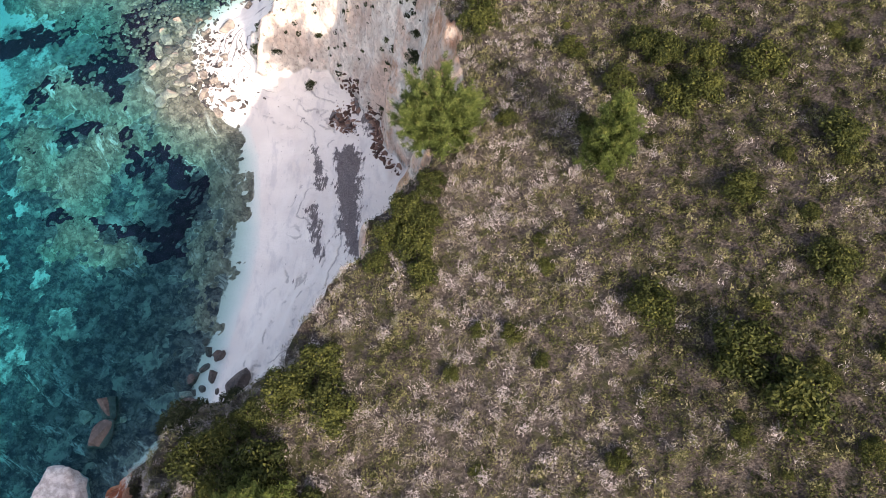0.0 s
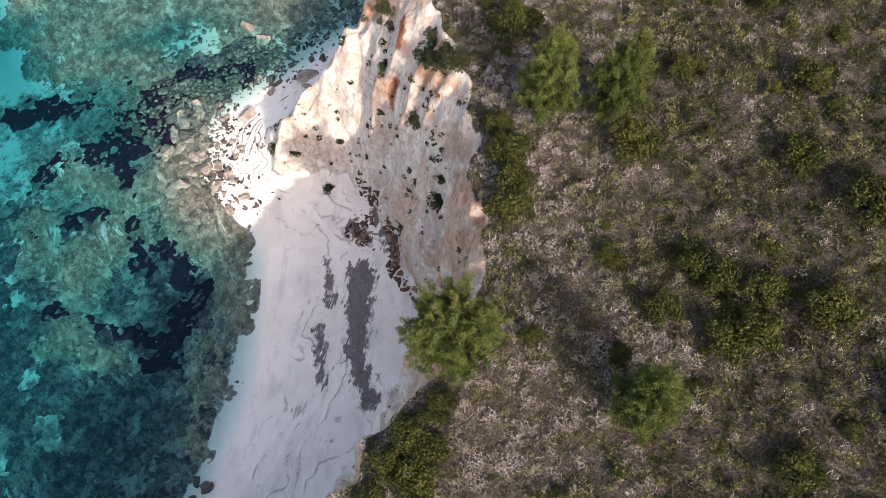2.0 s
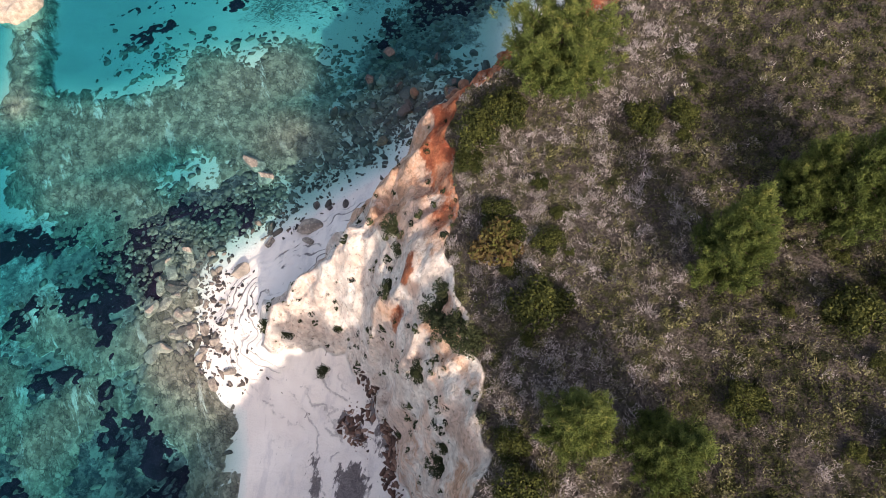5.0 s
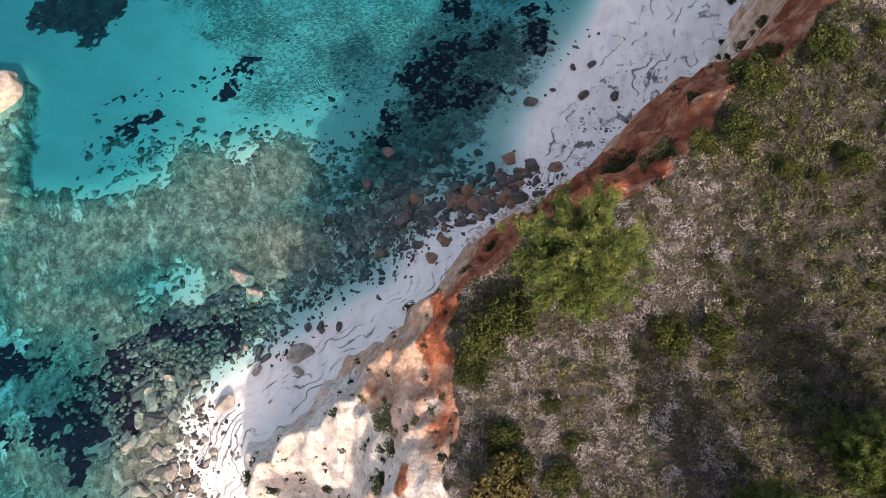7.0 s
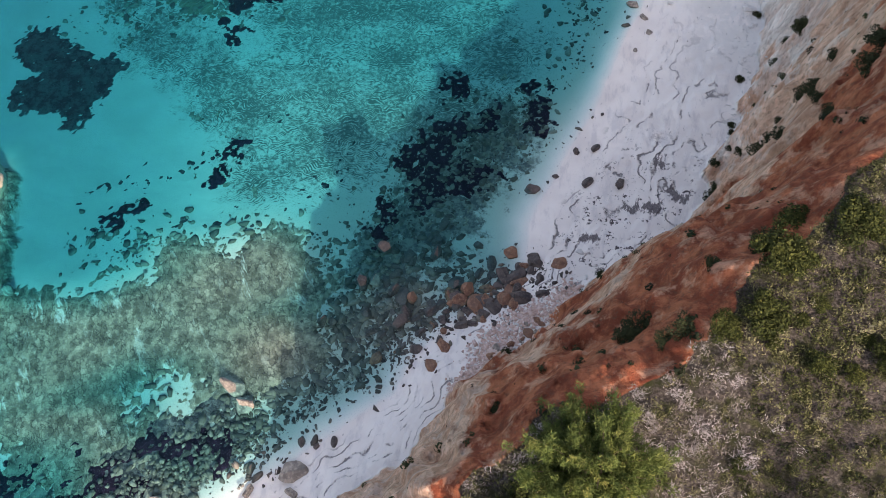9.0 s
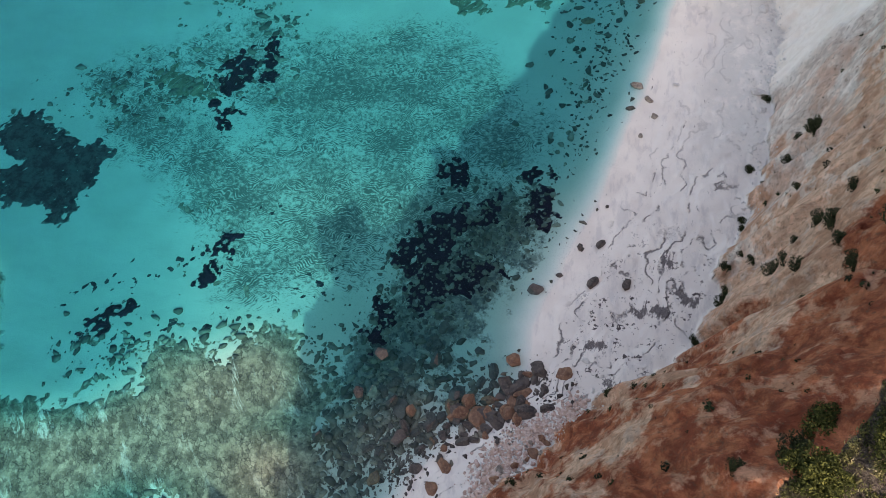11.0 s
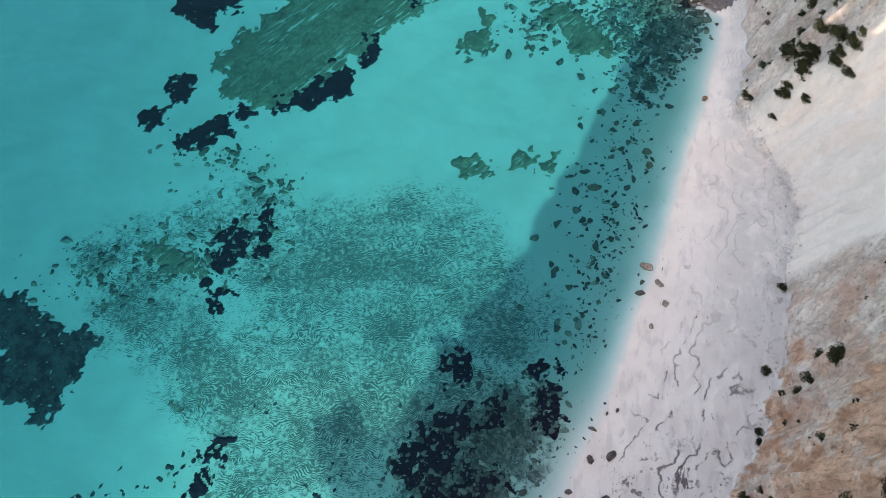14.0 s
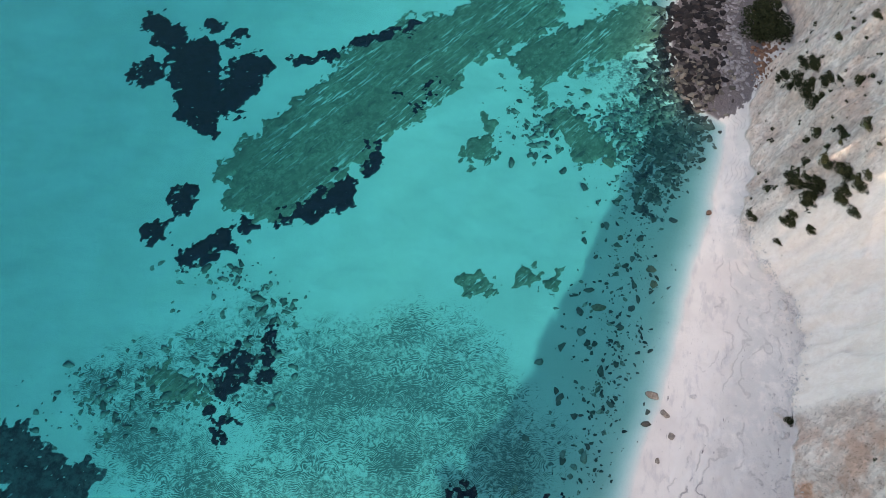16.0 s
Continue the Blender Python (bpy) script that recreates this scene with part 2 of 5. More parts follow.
def ground_material():
    n = Nodes("coast_ground")
    fine, mid, big = n.noise(6.0, 5, 0.65), n.noise(0.9, 5, 0.6), n.noise(0.16, 4, 0.55)
    # white clay beach, with wet grey lows and thin dark scarp lines
    sand = n.mix(n.step(big, 0.4, 0.65), (0.79, 0.74, 0.695), (0.72, 0.665, 0.625))
    sand = n.mix(n.math("MULTIPLY", n.step(n.noise(0.3, 6, 0.65, n.where((2.2, 0.8, 1), 0.2)), 0.5, 0.66), 0.42), sand, (0.47, 0.445, 0.455))
    sand = n.mix(n.math("MULTIPLY", n.attribute("scree"), n.step(n.math("ADD", n.noise(0.25, 6, 0.7), n.math("MULTIPLY", fine, 0.15)), 0.45, 0.62)), sand, (0.64, 0.615, 0.585))
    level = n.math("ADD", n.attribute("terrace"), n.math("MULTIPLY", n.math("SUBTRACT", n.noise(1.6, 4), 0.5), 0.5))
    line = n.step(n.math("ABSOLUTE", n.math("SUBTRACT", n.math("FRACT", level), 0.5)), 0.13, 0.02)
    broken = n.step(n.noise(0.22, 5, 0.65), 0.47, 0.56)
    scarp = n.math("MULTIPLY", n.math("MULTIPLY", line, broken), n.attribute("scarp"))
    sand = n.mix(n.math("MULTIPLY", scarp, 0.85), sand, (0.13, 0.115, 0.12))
    # Mask for beach stains and, in the cove, dark gravel with cliff shade.
    stain_edge = n.step(n.math("ADD", n.attribute("stain"), n.math("ADD", n.math("MULTIPLY", n.math("SUBTRACT", mid, 0.5), 1.5), n.math("MULTIPLY", n.math("SUBTRACT", n.noise(1.1, 6, 0.75, n.along(80, 3.0, 0.7)), 0.5), 2.6))), 0.42, 0.66)
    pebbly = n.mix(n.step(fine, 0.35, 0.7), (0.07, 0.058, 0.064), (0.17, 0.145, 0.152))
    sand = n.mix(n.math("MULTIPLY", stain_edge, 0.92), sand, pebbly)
    sand = n.mix(n.math("MULTIPLY", n.step(n.math("ADD", n.math("MULTIPLY", n.noise(0.5, 5, 0.7), 0.6), n.math("MULTIPLY", n.noise(2.3, 3), 0.4)), 0.565, 0.60), n.attribute("litter")), sand, (0.10, 0.085, 0.088))
    deep = n.step(n.attribute("shore"), -0.2, -4.5)
    under = n.step(n.attribute("shore"), 0.2, -0.5)
    # seabed: pale sand, rippled weed film
    bed = n.mix(n.step(big, 0.35, 0.65), (0.49, 0.475, 0.43), (0.45, 0.44, 0.39))
    ripple = n.add("TexWave", Scale=1.0, Distortion=4.0, Detail=2.0, Detail_Scale=0.35)
    ripple.bands_direction = "Y"
    warp = n.add("TexNoise", Scale=0.16, Detail=3.0)
    n.put(warp.inputs["Vector"], n.where())
    swayed = n.add("VectorMath")
    swayed.operation = "MULTIPLY_ADD"
    n.put(swayed.inputs[0], warp.outputs["Color"])
    swayed.inputs[1].default_value = (9.0, 9.0, 0.0)
    n.put(swayed.inputs[2], n.along(14, 1.2, 0.85))
    n.put(ripple.inputs["Vector"], swayed.outputs[0])
    specks = n.math("ADD", n.math("MULTIPLY", n.noise(0.12, 4), 0.5), n.math("MULTIPLY", n.noise(1.7, 5, 0.74), 0.95))
    specks = n.math("ADD", specks, n.math("MULTIPLY", n.math("MULTIPLY", n.math("SUBTRACT", ripple.outputs["Fac"], 0.3), 0.3), n.step(n.noise(0.5, 4, 0.7), 0.36, 0.6)))
    film = n.step(n.math("ADD", specks, n.math("MULTIPLY", n.math("SUBTRACT", n.attribute("weed"), 1.0), 0.55)), 0.585, 0.86)
    bed = n.mix(n.math("MULTIPLY", film, 0.86), bed, (0.045, 0.06, 0.06))
    stony = n.step(n.math("ADD", n.math("MULTIPLY", n.math("SUBTRACT", n.attribute("stony"), 0.5), 0.5), n.math("ADD", n.math("MULTIPLY", n.noise(0.26, 7, 0.72), 0.75), n.math("MULTIPLY", n.noise(1.5, 5, 0.7), 0.3))), 0.50, 0.60)
    cobble = n.mix(n.step(n.noise(0.9, 6, 0.72), 0.42, 0.6), (0.18, 0.175, 0.155), (0.042, 0.048, 0.055))
    bed = n.mix(deep, (0.72, 0.70, 0.66), bed)
    bed = n.mix(n.math("MULTIPLY", stony, 0.92), bed, cobble)
    # cliff clays: layers that run with the coast, streaks that run down the face
    layered = n.math("ADD", n.noise(0.6, 9, 0.74, n.where((1, 1, 0.6)), 0.3), n.math("MULTIPLY", n.attribute("layer"), 0.10))
    streak = n.noise(0.85, 6, 0.66, n.where((1, 1, 0.5)), 0.5)
    white = n.mix(n.step(layered, 0.42, 0.58), (0.77, 0.71, 0.66), (0.64, 0.545, 0.49))
    white = n.mix(n.math("MULTIPLY", n.step(big, 0.46, 0.62), n.step(n.attribute("tan"), 0.0, 0.3)), white, (0.62, 0.44, 0.36))
    white = n.mix(n.step(n.attribute("tan"), 0.05, -0.1), white, n.mix(n.step(layered, 0.4, 0.62), (0.85, 0.80, 0.75), (0.79, 0.725, 0.665)))
    tan = n.mix(n.step(layered, 0.42, 0.58), (0.70, 0.47, 0.35), (0.52, 0.295, 0.20))
    tan = n.mix(n.math("MULTIPLY", n.step(n.noise(0.33, 5), 0.53, 0.62), 0.75), tan, n.mix(n.step(n.attribute("red"), 0.0, 0.3), (0.76, 0.65, 0.57), (0.54, 0.40, 0.33)))
    red = n.mix(n.step(layered, 0.38, 0.60), (0.48, 0.165, 0.085), (0.235, 0.062, 0.034))
    red = n.mix(n.math("MULTIPLY", n.step(n.noise(0.4, 7, 0.68, n.where((1, 1, 0.6))), 0.52, 0.62), 0.7), red, (0.60, 0.33, 0.22))
    blotch = n.math("MULTIPLY", n.math("SUBTRACT", n.noise(0.17, 8, 0.68, n.where((1, 1, 0.6))), 0.5), 1.9)
    cliff = n.mix(n.step(n.math("ADD", n.attribute("tan"), blotch), 0.38, 0.62), white, tan)
    cliff = n.mix(n.step(n.math("ADD", n.attribute("red"), blotch), 0.42, 0.58), cliff, red)
    rough_clay = n.step(n.attribute("tan"), -0.15, 0.05)
    cliff = n.mix(n.math("MULTIPLY", n.math("MULTIPLY", n.step(streak, 0.55, 0.66), rough_clay), 0.3), cliff, n.mix(0.65, cliff, (0.07, 0.045, 0.035)))
    cliff = n.mix(n.math("MULTIPLY", n.math("MULTIPLY", n.step(streak, 0.42, 0.32), rough_clay), 0.3), cliff, (1.4, 1.28, 1.2), "MULTIPLY")
    bent = n.add("VectorMath", )
    bent.operation = "ADD"
    n.put(bent.inputs[0], n.where((1, 1, 0.5), 0.2))
    wob = n.add("TexNoise", Scale=0.8, Detail=4.0)
    n.put(wob.inputs["Vector"], n.where())
    n.put(bent.inputs[1], wob.outputs["Color"])
    for scale, deep_by in ((0.35, 0.12), (0.9, 0.12), (2.4, 0.16)):
        block = n.add("SeparateColor", Color=n.cells(scale, bent.outputs[0]).outputs["Color"]).outputs[0]
        v = n.math("ADD", 1.0 - deep_by * 0.75, n.math("MULTIPLY", block, deep_by * 1.5))
        shade = n.add("CombineColor", Red=v, Green=v, Blue=v).outputs[0]
        cliff = n.mix(rough_clay, cliff, shade, "MULTIPLY")
    crack = n.step(n.cells(0.5, n.where((1, 1, 0.5)), "DISTANCE_TO_EDGE").outputs["Distance"], 0.05, 0.0)
    cliff = n.mix(n.math("MULTIPLY", n.math("MULTIPLY", crack, n.step(mid, 0.45, 0.6)), n.math("MULTIPLY", rough_clay, 0.22)), cliff, (0.16, 0.10, 0.075))
    cliff = n.mix(n.math("MULTIPLY", n.step(n.noise(2.4, 4, 0.7, n.where((1, 1, 0.6))), 0.56, 0.66), n.math("MULTIPLY", rough_clay, 0.5)), cliff, (0.13, 0.09, 0.065))
    # plateau soil with dry litter
    soil = n.mix(n.step(fine, 0.35, 0.68), (0.038, 0.031, 0.028), (0.12, 0.10, 0.09))
    soil = n.mix(n.step(mid, 0.45, 0.68), soil, (0.045, 0.046, 0.02))
    soil = n.mix(n.math("MULTIPLY", n.step(n.noise(1.7, 4), 0.6, 0.72), 0.35), soil, (0.17, 0.155, 0.145))
    colour = n.mix(under, sand, bed)
    rough_edge = n.math("MULTIPLY", n.math("SUBTRACT", mid, 0.5), 0.5)
    colour = n.mix(n.step(n.math("ADD", n.attribute("face"), rough_edge), 0.4, 0.6), colour, cliff)
    colour = n.mix(n.step(n.math("ADD", n.attribute("soil"), rough_edge), 0.4, 0.6), colour, soil)
    rugged = n.math("MULTIPLY", n.math("ADD", n.math("MULTIPLY", n.math("ADD", layered, streak), 0.8), n.math("MULTIPLY", n.noise(2.0, 7, 0.7, n.where((1, 1, 0.6))), 0.8)), n.math("MULTIPLY", n.step(n.attribute("face"), 0.35, 0.7), n.math("ADD", 0.22, n.math("MULTIPLY", rough_clay, 0.78))))
    relief = n.math("ADD", n.math("MULTIPLY", fine, 0.3), n.math("ADD", n.math("MULTIPLY", mid, 0.6), n.math("MULTIPLY", scarp, -0.8)))
    relief = n.math("ADD", relief, n.math("MULTIPLY", rugged, 3.4))
    return n.surface(colour, 0.92, n.bump(relief, 0.8, 0.22), 0.15)


def water_material():
    n = Nodes("sea_water")
    depth = n.attribute("depth")
    tint = n.add("CombineColor")
    for key, base in (("Red", 0.545), ("Green", 0.865), ("Blue", 0.90)):
        n.put(tint.inputs[key], n.math("POWER", base, depth))
    clear = n.add("BsdfTransparent", Color=tint.outputs[0])
    body = n.add("BsdfDiffuse", Color=(0.01, 0.30, 0.33))
    haze = n.math("SUBTRACT", 1.0, n.math("POWER", 0.998, depth))
    inner = n.add("MixShader", Fac=haze)
    n.tree.links.new(clear.outputs[0], inner.inputs[1])
    n.tree.links.new(body.outputs[0], inner.inputs[2])
    swell = n.math("ADD", n.noise(0.9, 4, 0.6, n.where((1, 1.8, 1), 0.5)), n.math("MULTIPLY", n.noise(3.5, 3, 0.6, n.where((1, 1.6, 1), 0.5)), 0.4))
    normal = n.bump(swell, 0.35, 0.12)
    gloss = n.add("BsdfGlossy", Roughness=0.06, Normal=normal)
    facing = n.add("LayerWeight", Blend=0.5, Normal=normal).outputs["Facing"]
    whole = n.add("MixShader", Fac=n.math("ADD", 0.012, n.math("MULTIPLY", n.math("POWER", facing, 5.0), 0.9)))
    n.tree.links.new(inner.outputs[0], whole.inputs[1])
    n.tree.links.new(gloss.outputs[0], whole.inputs[2])
    n.tree.links.new(whole.outputs[0], n.out.inputs[0])
    return n.mat


def foliage_material(name, stops, through_light=0.25):
    n = Nodes(name)
    info = n.add("ObjectInfo")
    value = n.math("ADD", n.attribute("tint"), n.math("MULTIPLY", n.math("SUBTRACT", info.outputs["Random"], 0.5), 0.16))
    value = n.math("ADD", value, n.math("MULTIPLY", n.math("SUBTRACT", n.noise(1.3, 3), 0.5), 0.35))
    colour = n.ramp(value, stops)
    solid = n.add("BsdfPrincipled", Base_Color=colour, Roughness=0.75)
    solid.inputs["Specular IOR Level"].default_value = 0.2
    thin = n.add("BsdfTranslucent", Color=colour)
    both = n.add("MixShader", Fac=through_light)
    n.tree.links.new(solid.outputs[0], both.inputs[1])
    n.tree.links.new(thin.outputs[0], both.inputs[2])
    n.tree.links.new(both.outputs[0], n.out.inputs[0])
    return n.mat


def rock_material(name, light, dark, stain):
    n = Nodes(name)
    info = n.add("ObjectInfo")
    coat = n.add("TexCoord").outputs["Object"]
    a, b = n.noise(1.6, 6, 0.65, coat), n.noise(7.0, 4, 0.6, coat)
    colour = n.mix(n.step(a, 0.38, 0.62), dark, light)
    colour = n.mix(n.math("MULTIPLY", n.step(b, 0.52, 0.7), 0.6), colour, stain)
    colour = n.mix(n.math("MULTIPLY", info.outputs["Random"], 0.5), colour, n.mix(0.5, dark, stain))
    return n.surface(colour, 0.85, n.bump(n.math("ADD", a, n.math("MULTIPLY", b, 0.4)), 0.6, 0.15), 0.25)


def bed_material(name, light, dark, pale=None, lines=0.0, flow=-55.0, slabs=0.0):
    """A patch of the seabed: mottled growth, broken slabs, sand in the channels, an edge that thins out into sand."""
    n = Nodes(name)
    a, b, c = n.noise(0.7, 8, 0.76), n.noise(2.4, 6, 0.72), n.noise(7.0, 3)
    colour = n.mix(n.step(a, 0.42, 0.58), dark, light)
    colour = n.mix(n.math("MULTIPLY", n.step(b, 0.5, 0.64), 0.65), colour, dark)
    relief = n.math("ADD", b, n.math("MULTIPLY", c, 0.4))
    if slabs:
        bent = n.add("VectorMath")
        bent.operation = "ADD"
        n.put(bent.inputs[0], n.along(flow, 1.5, 0.9))
        n.put(bent.inputs[1], n.add("TexNoise", Vector=n.where(), Scale=1.4, Detail=4.0).outputs["Color"])
        for scale, by in ((0.55, 0.35), (1.5, 0.7)):
            v = n.math("ADD", 1.0 - by * slabs, n.math("MULTIPLY", n.add("SeparateColor", Color=n.cells(scale, bent.outputs[0]).outputs["Color"]).outputs[0], 2.0 * by * slabs))
            colour = n.mix(1.0, colour, n.add("CombineColor", Red=v, Green=v, Blue=v).outputs[0], "MULTIPLY")
        crack = n.step(n.cells(1.5, bent.outputs[0], "DISTANCE_TO_EDGE").outputs["Distance"], 0.09, 0.0)
        crack = n.math("MULTIPLY", crack, n.step(n.noise(0.5, 4), 0.42, 0.56))
        colour = n.mix(n.math("MULTIPLY", crack, 0.75), colour, n.mix(0.75, dark, (0.01, 0.012, 0.02)))
        relief = n.math("ADD", relief, n.math("MULTIPLY", crack, -0.8))
    if lines:
        band = n.noise(0.55, 5, 0.65, n.along(lines, 7.0, 0.55), 0.15)
        colour = n.mix(n.math("MULTIPLY", n.step(band, 0.44, 0.58), 0.6), colour, dark)
        fleck = n.step(n.noise(0.5, 5, 0.7, n.along(lines, 2.0, 0.7)), 0.58, 0.66)
        colour = n.mix(n.math("MULTIPLY", fleck, 0.7), colour, (0.03, 0.034, 0.036))
        dash = n.math("MULTIPLY", n.step(n.noise(1.0, 5, 0.7, n.along(lines, 4.0, 0.5)), 0.54, 0.61), n.step(n.noise(0.13, 5, 0.6, n.along(lines, 2.6, 0.8)), 0.42, 0.58))
        colour = n.mix(n.math("MULTIPLY", dash, 0.7), colour, pale)
    elif pale:
        channel = n.math("MULTIPLY", n.step(n.noise(0.42, 7, 0.74, n.along(flow, 2.6, 0.8), 0.3), 0.54, 0.64), n.step(n.noise(0.1, 4), 0.43, 0.6))
        colour = n.mix(n.math("MULTIPLY", channel, 0.85), colour, pale)
    edge = n.math("ADD", n.attribute("inside"), n.math("MULTIPLY", n.math("SUBTRACT", n.noise(1.7, 6, 0.78), 0.5), 1.5))
    colour = n.mix(n.step(edge, -0.25, 0.4), (0.47, 0.457, 0.41), colour)
    return n.surface(colour, 0.9, n.bump(relief, 0.7, 0.2), 0.15)


def stone_material(name, stops):
    """Loose stones, each of its own shade."""
    n = Nodes(name)
    one = n.add("NewGeometry").outputs["Random Per Island"]
    a, b = n.noise(1.6, 5, 0.7), n.noise(6.0, 4, 0.65)
    value = n.math("ADD", n.math("MULTIPLY", one, 0.75), n.math("MULTIPLY", n.math("SUBTRACT", a, 0.3), 0.4))
    colour = n.mix(n.math("MULTIPLY", n.step(b, 0.52, 0.66), 0.45), n.ramp(value, stops), stops[0][1])
    return n.surface(colour, 0.85, n.bump(n.math("ADD", a, n.math("MULTIPLY", b, 0.4)), 0.6, 0.12), 0.25)


GROUND, WATER = ground_material(), water_material()
SCRUB = foliage_material("scrub_stems", [(0.0, (0.018, 0.024, 0.008)), (0.28, (0.085, 0.090, 0.032)), (0.45, (0.185, 0.172, 0.088)), (0.58, (0.285, 0.248, 0.232)), (0.78, (0.40, 0.36, 0.362)), (1.0, (0.55, 0.51, 0.525))], 0.2)
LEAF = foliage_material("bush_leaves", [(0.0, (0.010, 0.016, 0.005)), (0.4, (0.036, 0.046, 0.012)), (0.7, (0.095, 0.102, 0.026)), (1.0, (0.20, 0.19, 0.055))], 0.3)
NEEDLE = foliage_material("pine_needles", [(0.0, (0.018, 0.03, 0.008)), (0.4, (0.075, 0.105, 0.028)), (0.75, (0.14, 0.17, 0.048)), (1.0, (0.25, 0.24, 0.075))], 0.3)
RUST_LEAF = foliage_material("rusty_leaves", [(0.0, (0.035, 0.03, 0.012)), (0.4, (0.11, 0.07, 0.03)), (0.7, (0.08, 0.09, 0.022)), (1.0, (0.19, 0.11, 0.05))], 0.25)
DARK_LEAF = foliage_material("shade_leaves", [(0.0, (0.012, 0.016, 0.008)), (0.5, (0.035, 0.045, 0.018)), (1.0, (0.10, 0.10, 0.05))], 0.2)
BARK = rock_material("pine_bark", (0.20, 0.14, 0.10), (0.09, 0.065, 0.05), (0.15, 0.12, 0.10))
ROCK_DARK = rock_material("brown_rock", (0.125, 0.10, 0.09), (0.045, 0.04, 0.042), (0.20, 0.17, 0.155))
ROCK_TAN = rock_material("tan_rock", (0.35, 0.295, 0.245), (0.12, 0.10, 0.09), (0.50, 0.44, 0.385))
ROCK_RUST = rock_material("rust_rock", (0.30, 0.16, 0.10), (0.12, 0.06, 0.045), (0.38, 0.24, 0.17))
ROCK_WHITE = rock_material("white_rock", (0.70, 0.68, 0.67), (0.5, 0.48, 0.47), (0.62, 0.58, 0.54))
ROCK_CREAM = rock_material("cream_rock", (0.52, 0.44, 0.36), (0.26, 0.21, 0.17), (0.42, 0.36, 0.30))
ROCK_ISLE = rock_material("pale_grey_rock", (0.58, 0.55, 0.54), (0.34, 0.31, 0.30), (0.48, 0.45, 0.44))
ROCK_GREY = rock_material("grey_cobble", (0.36, 0.34, 0.35), (0.15, 0.14, 0.145), (0.46, 0.44, 0.44))
ROCK_PINK = rock_material("pink_clay", (0.66, 0.50, 0.45), (0.42, 0.27, 0.22), (0.70, 0.58, 0.53))
REEF = bed_material("reef_rock", (0.27, 0.235, 0.185), (0.125, 0.112, 0.092), (0.6, 0.6, 0.55), slabs=0.45)
REEF_DARK = bed_material("dark_reef", (0.125, 0.12, 0.118), (0.034, 0.036, 0.046), (0.42, 0.42, 0.39), flow=-35.0, slabs=0.35)
REEF_LINED = bed_material("lined_reef", (0.21, 0.19, 0.135), (0.115, 0.105, 0.078), (0.55, 0.55, 0.50), 52.0)
WEED_THIN = bed_material("thin_seagrass", (0.06, 0.06, 0.065), (0.014, 0.012, 0.022))
WEED = bed_material("seagrass", (0.024, 0.009, 0.024), (0.008, 0.0035, 0.012))
STONE_BED = stone_material("bed_stone", [(0.0, (0.05, 0.048, 0.046)), (0.45, (0.13, 0.118, 0.10)), (0.8, (0.24, 0.215, 0.18)), (1.0, (0.38, 0.345, 0.30))])
STONE_SHORE = stone_material("shore_stone", [(0.0, (0.035, 0.03, 0.032)), (0.5, (0.10, 0.082, 0.075)), (0.8, (0.19, 0.155, 0.14)), (1.0, (0.36, 0.31, 0.28))])
# Dark cove stone, its tones lowered to take in the cliff's shadow.
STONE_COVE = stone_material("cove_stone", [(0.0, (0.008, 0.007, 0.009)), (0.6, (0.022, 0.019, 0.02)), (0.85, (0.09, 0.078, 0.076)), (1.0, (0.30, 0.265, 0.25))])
STONE_FALLEN = stone_material("fallen_stone", [(0.0, (0.04, 0.028, 0.026)), (0.5, (0.14, 0.075, 0.058)), (0.8, (0.30, 0.19, 0.15)), (1.0, (0.5, 0.42, 0.38))])

# ---- ground sheet, from the seabed to the plateau ----
GRASS_NORTH = [(-84.0, 212.7, -79.5, 209.1, 2.7), (-74.1, 205.7, -69.8, 194.6, 4.6), (-63.0, 204.3, -65.1, 196.4, 3.6), (-82.0, 201.4, -82.0, 201.4, 3.1),
               (-67.6, 190.6, -67.6, 190.6, 2.2), (-67.1, 211.9, -68.5, 209.0, 1.3), (-73.0, 213.3, -73.0, 213.3, 1.6), (-34.6, 217.2, -43.4, 212.0, 1.9),
               (-27.6, 204.8, -29.4, 203.3, 2.0), (-35.2, 201.3, -30.8, 198.8, 1.4), (-47.2, 209.6, -55.0, 206.6, 1.0), (-38.7, 192.4, -37.0, 185.7, 1.5),
               (-43.6, 184.3, -43.6, 184.3, 1.4), (-46.0, 177.4, -41.3, 180.2, 2.9), (-49.8, 175.3, -49.7, 174.8, 1.7), (-67.5, 176.3, -67.8, 174.1, 2.1),
               (-70.5, 169.1, -69.8, 169.7, 1.9), (-63.4, 165.9, -58.7, 169.0, 2.0), (-55.7, 172.0, -55.7, 172.0, 1.6)]
GRASS_MID = [(-51.3, 150.1, -51.4, 145.8, 2.2), (-49.0, 149.5, -49.0, 149.5, 1.2), (-47.5, 154.2, -46.9, 148.1, 1.0), (-53.8, 142.2, -51.1, 138.5, 0.7),
             (-50.5, 140.9, -49.8, 141.4, 0.6), 
             (-45.3, 119.9, -46.8, 114.2, 1.1), (-55.9, 108.1, -60.2, 103.6, 1.0), (-14.3, 125.7, -18.1, 120.4, 3.4), (-15.6, 134.8, -14.6, 133.2, 1.7),
             (-9.3, 128.0, -9.3, 128.8, 1.9), (-2.9, 134.7, -2.3, 127.3, 1.5), (-21.3, 112.5, -21.9, 108.2, 1.4), (-16.6, 115.4, -9.8, 119.3, 2.2)]
GRASS_WEST = [(-81, 133, -73, 128.5, 3.4), (-69, 130.5, -71, 122, 2.6), (-78, 124.0, -75, 125.0, 3.6)]
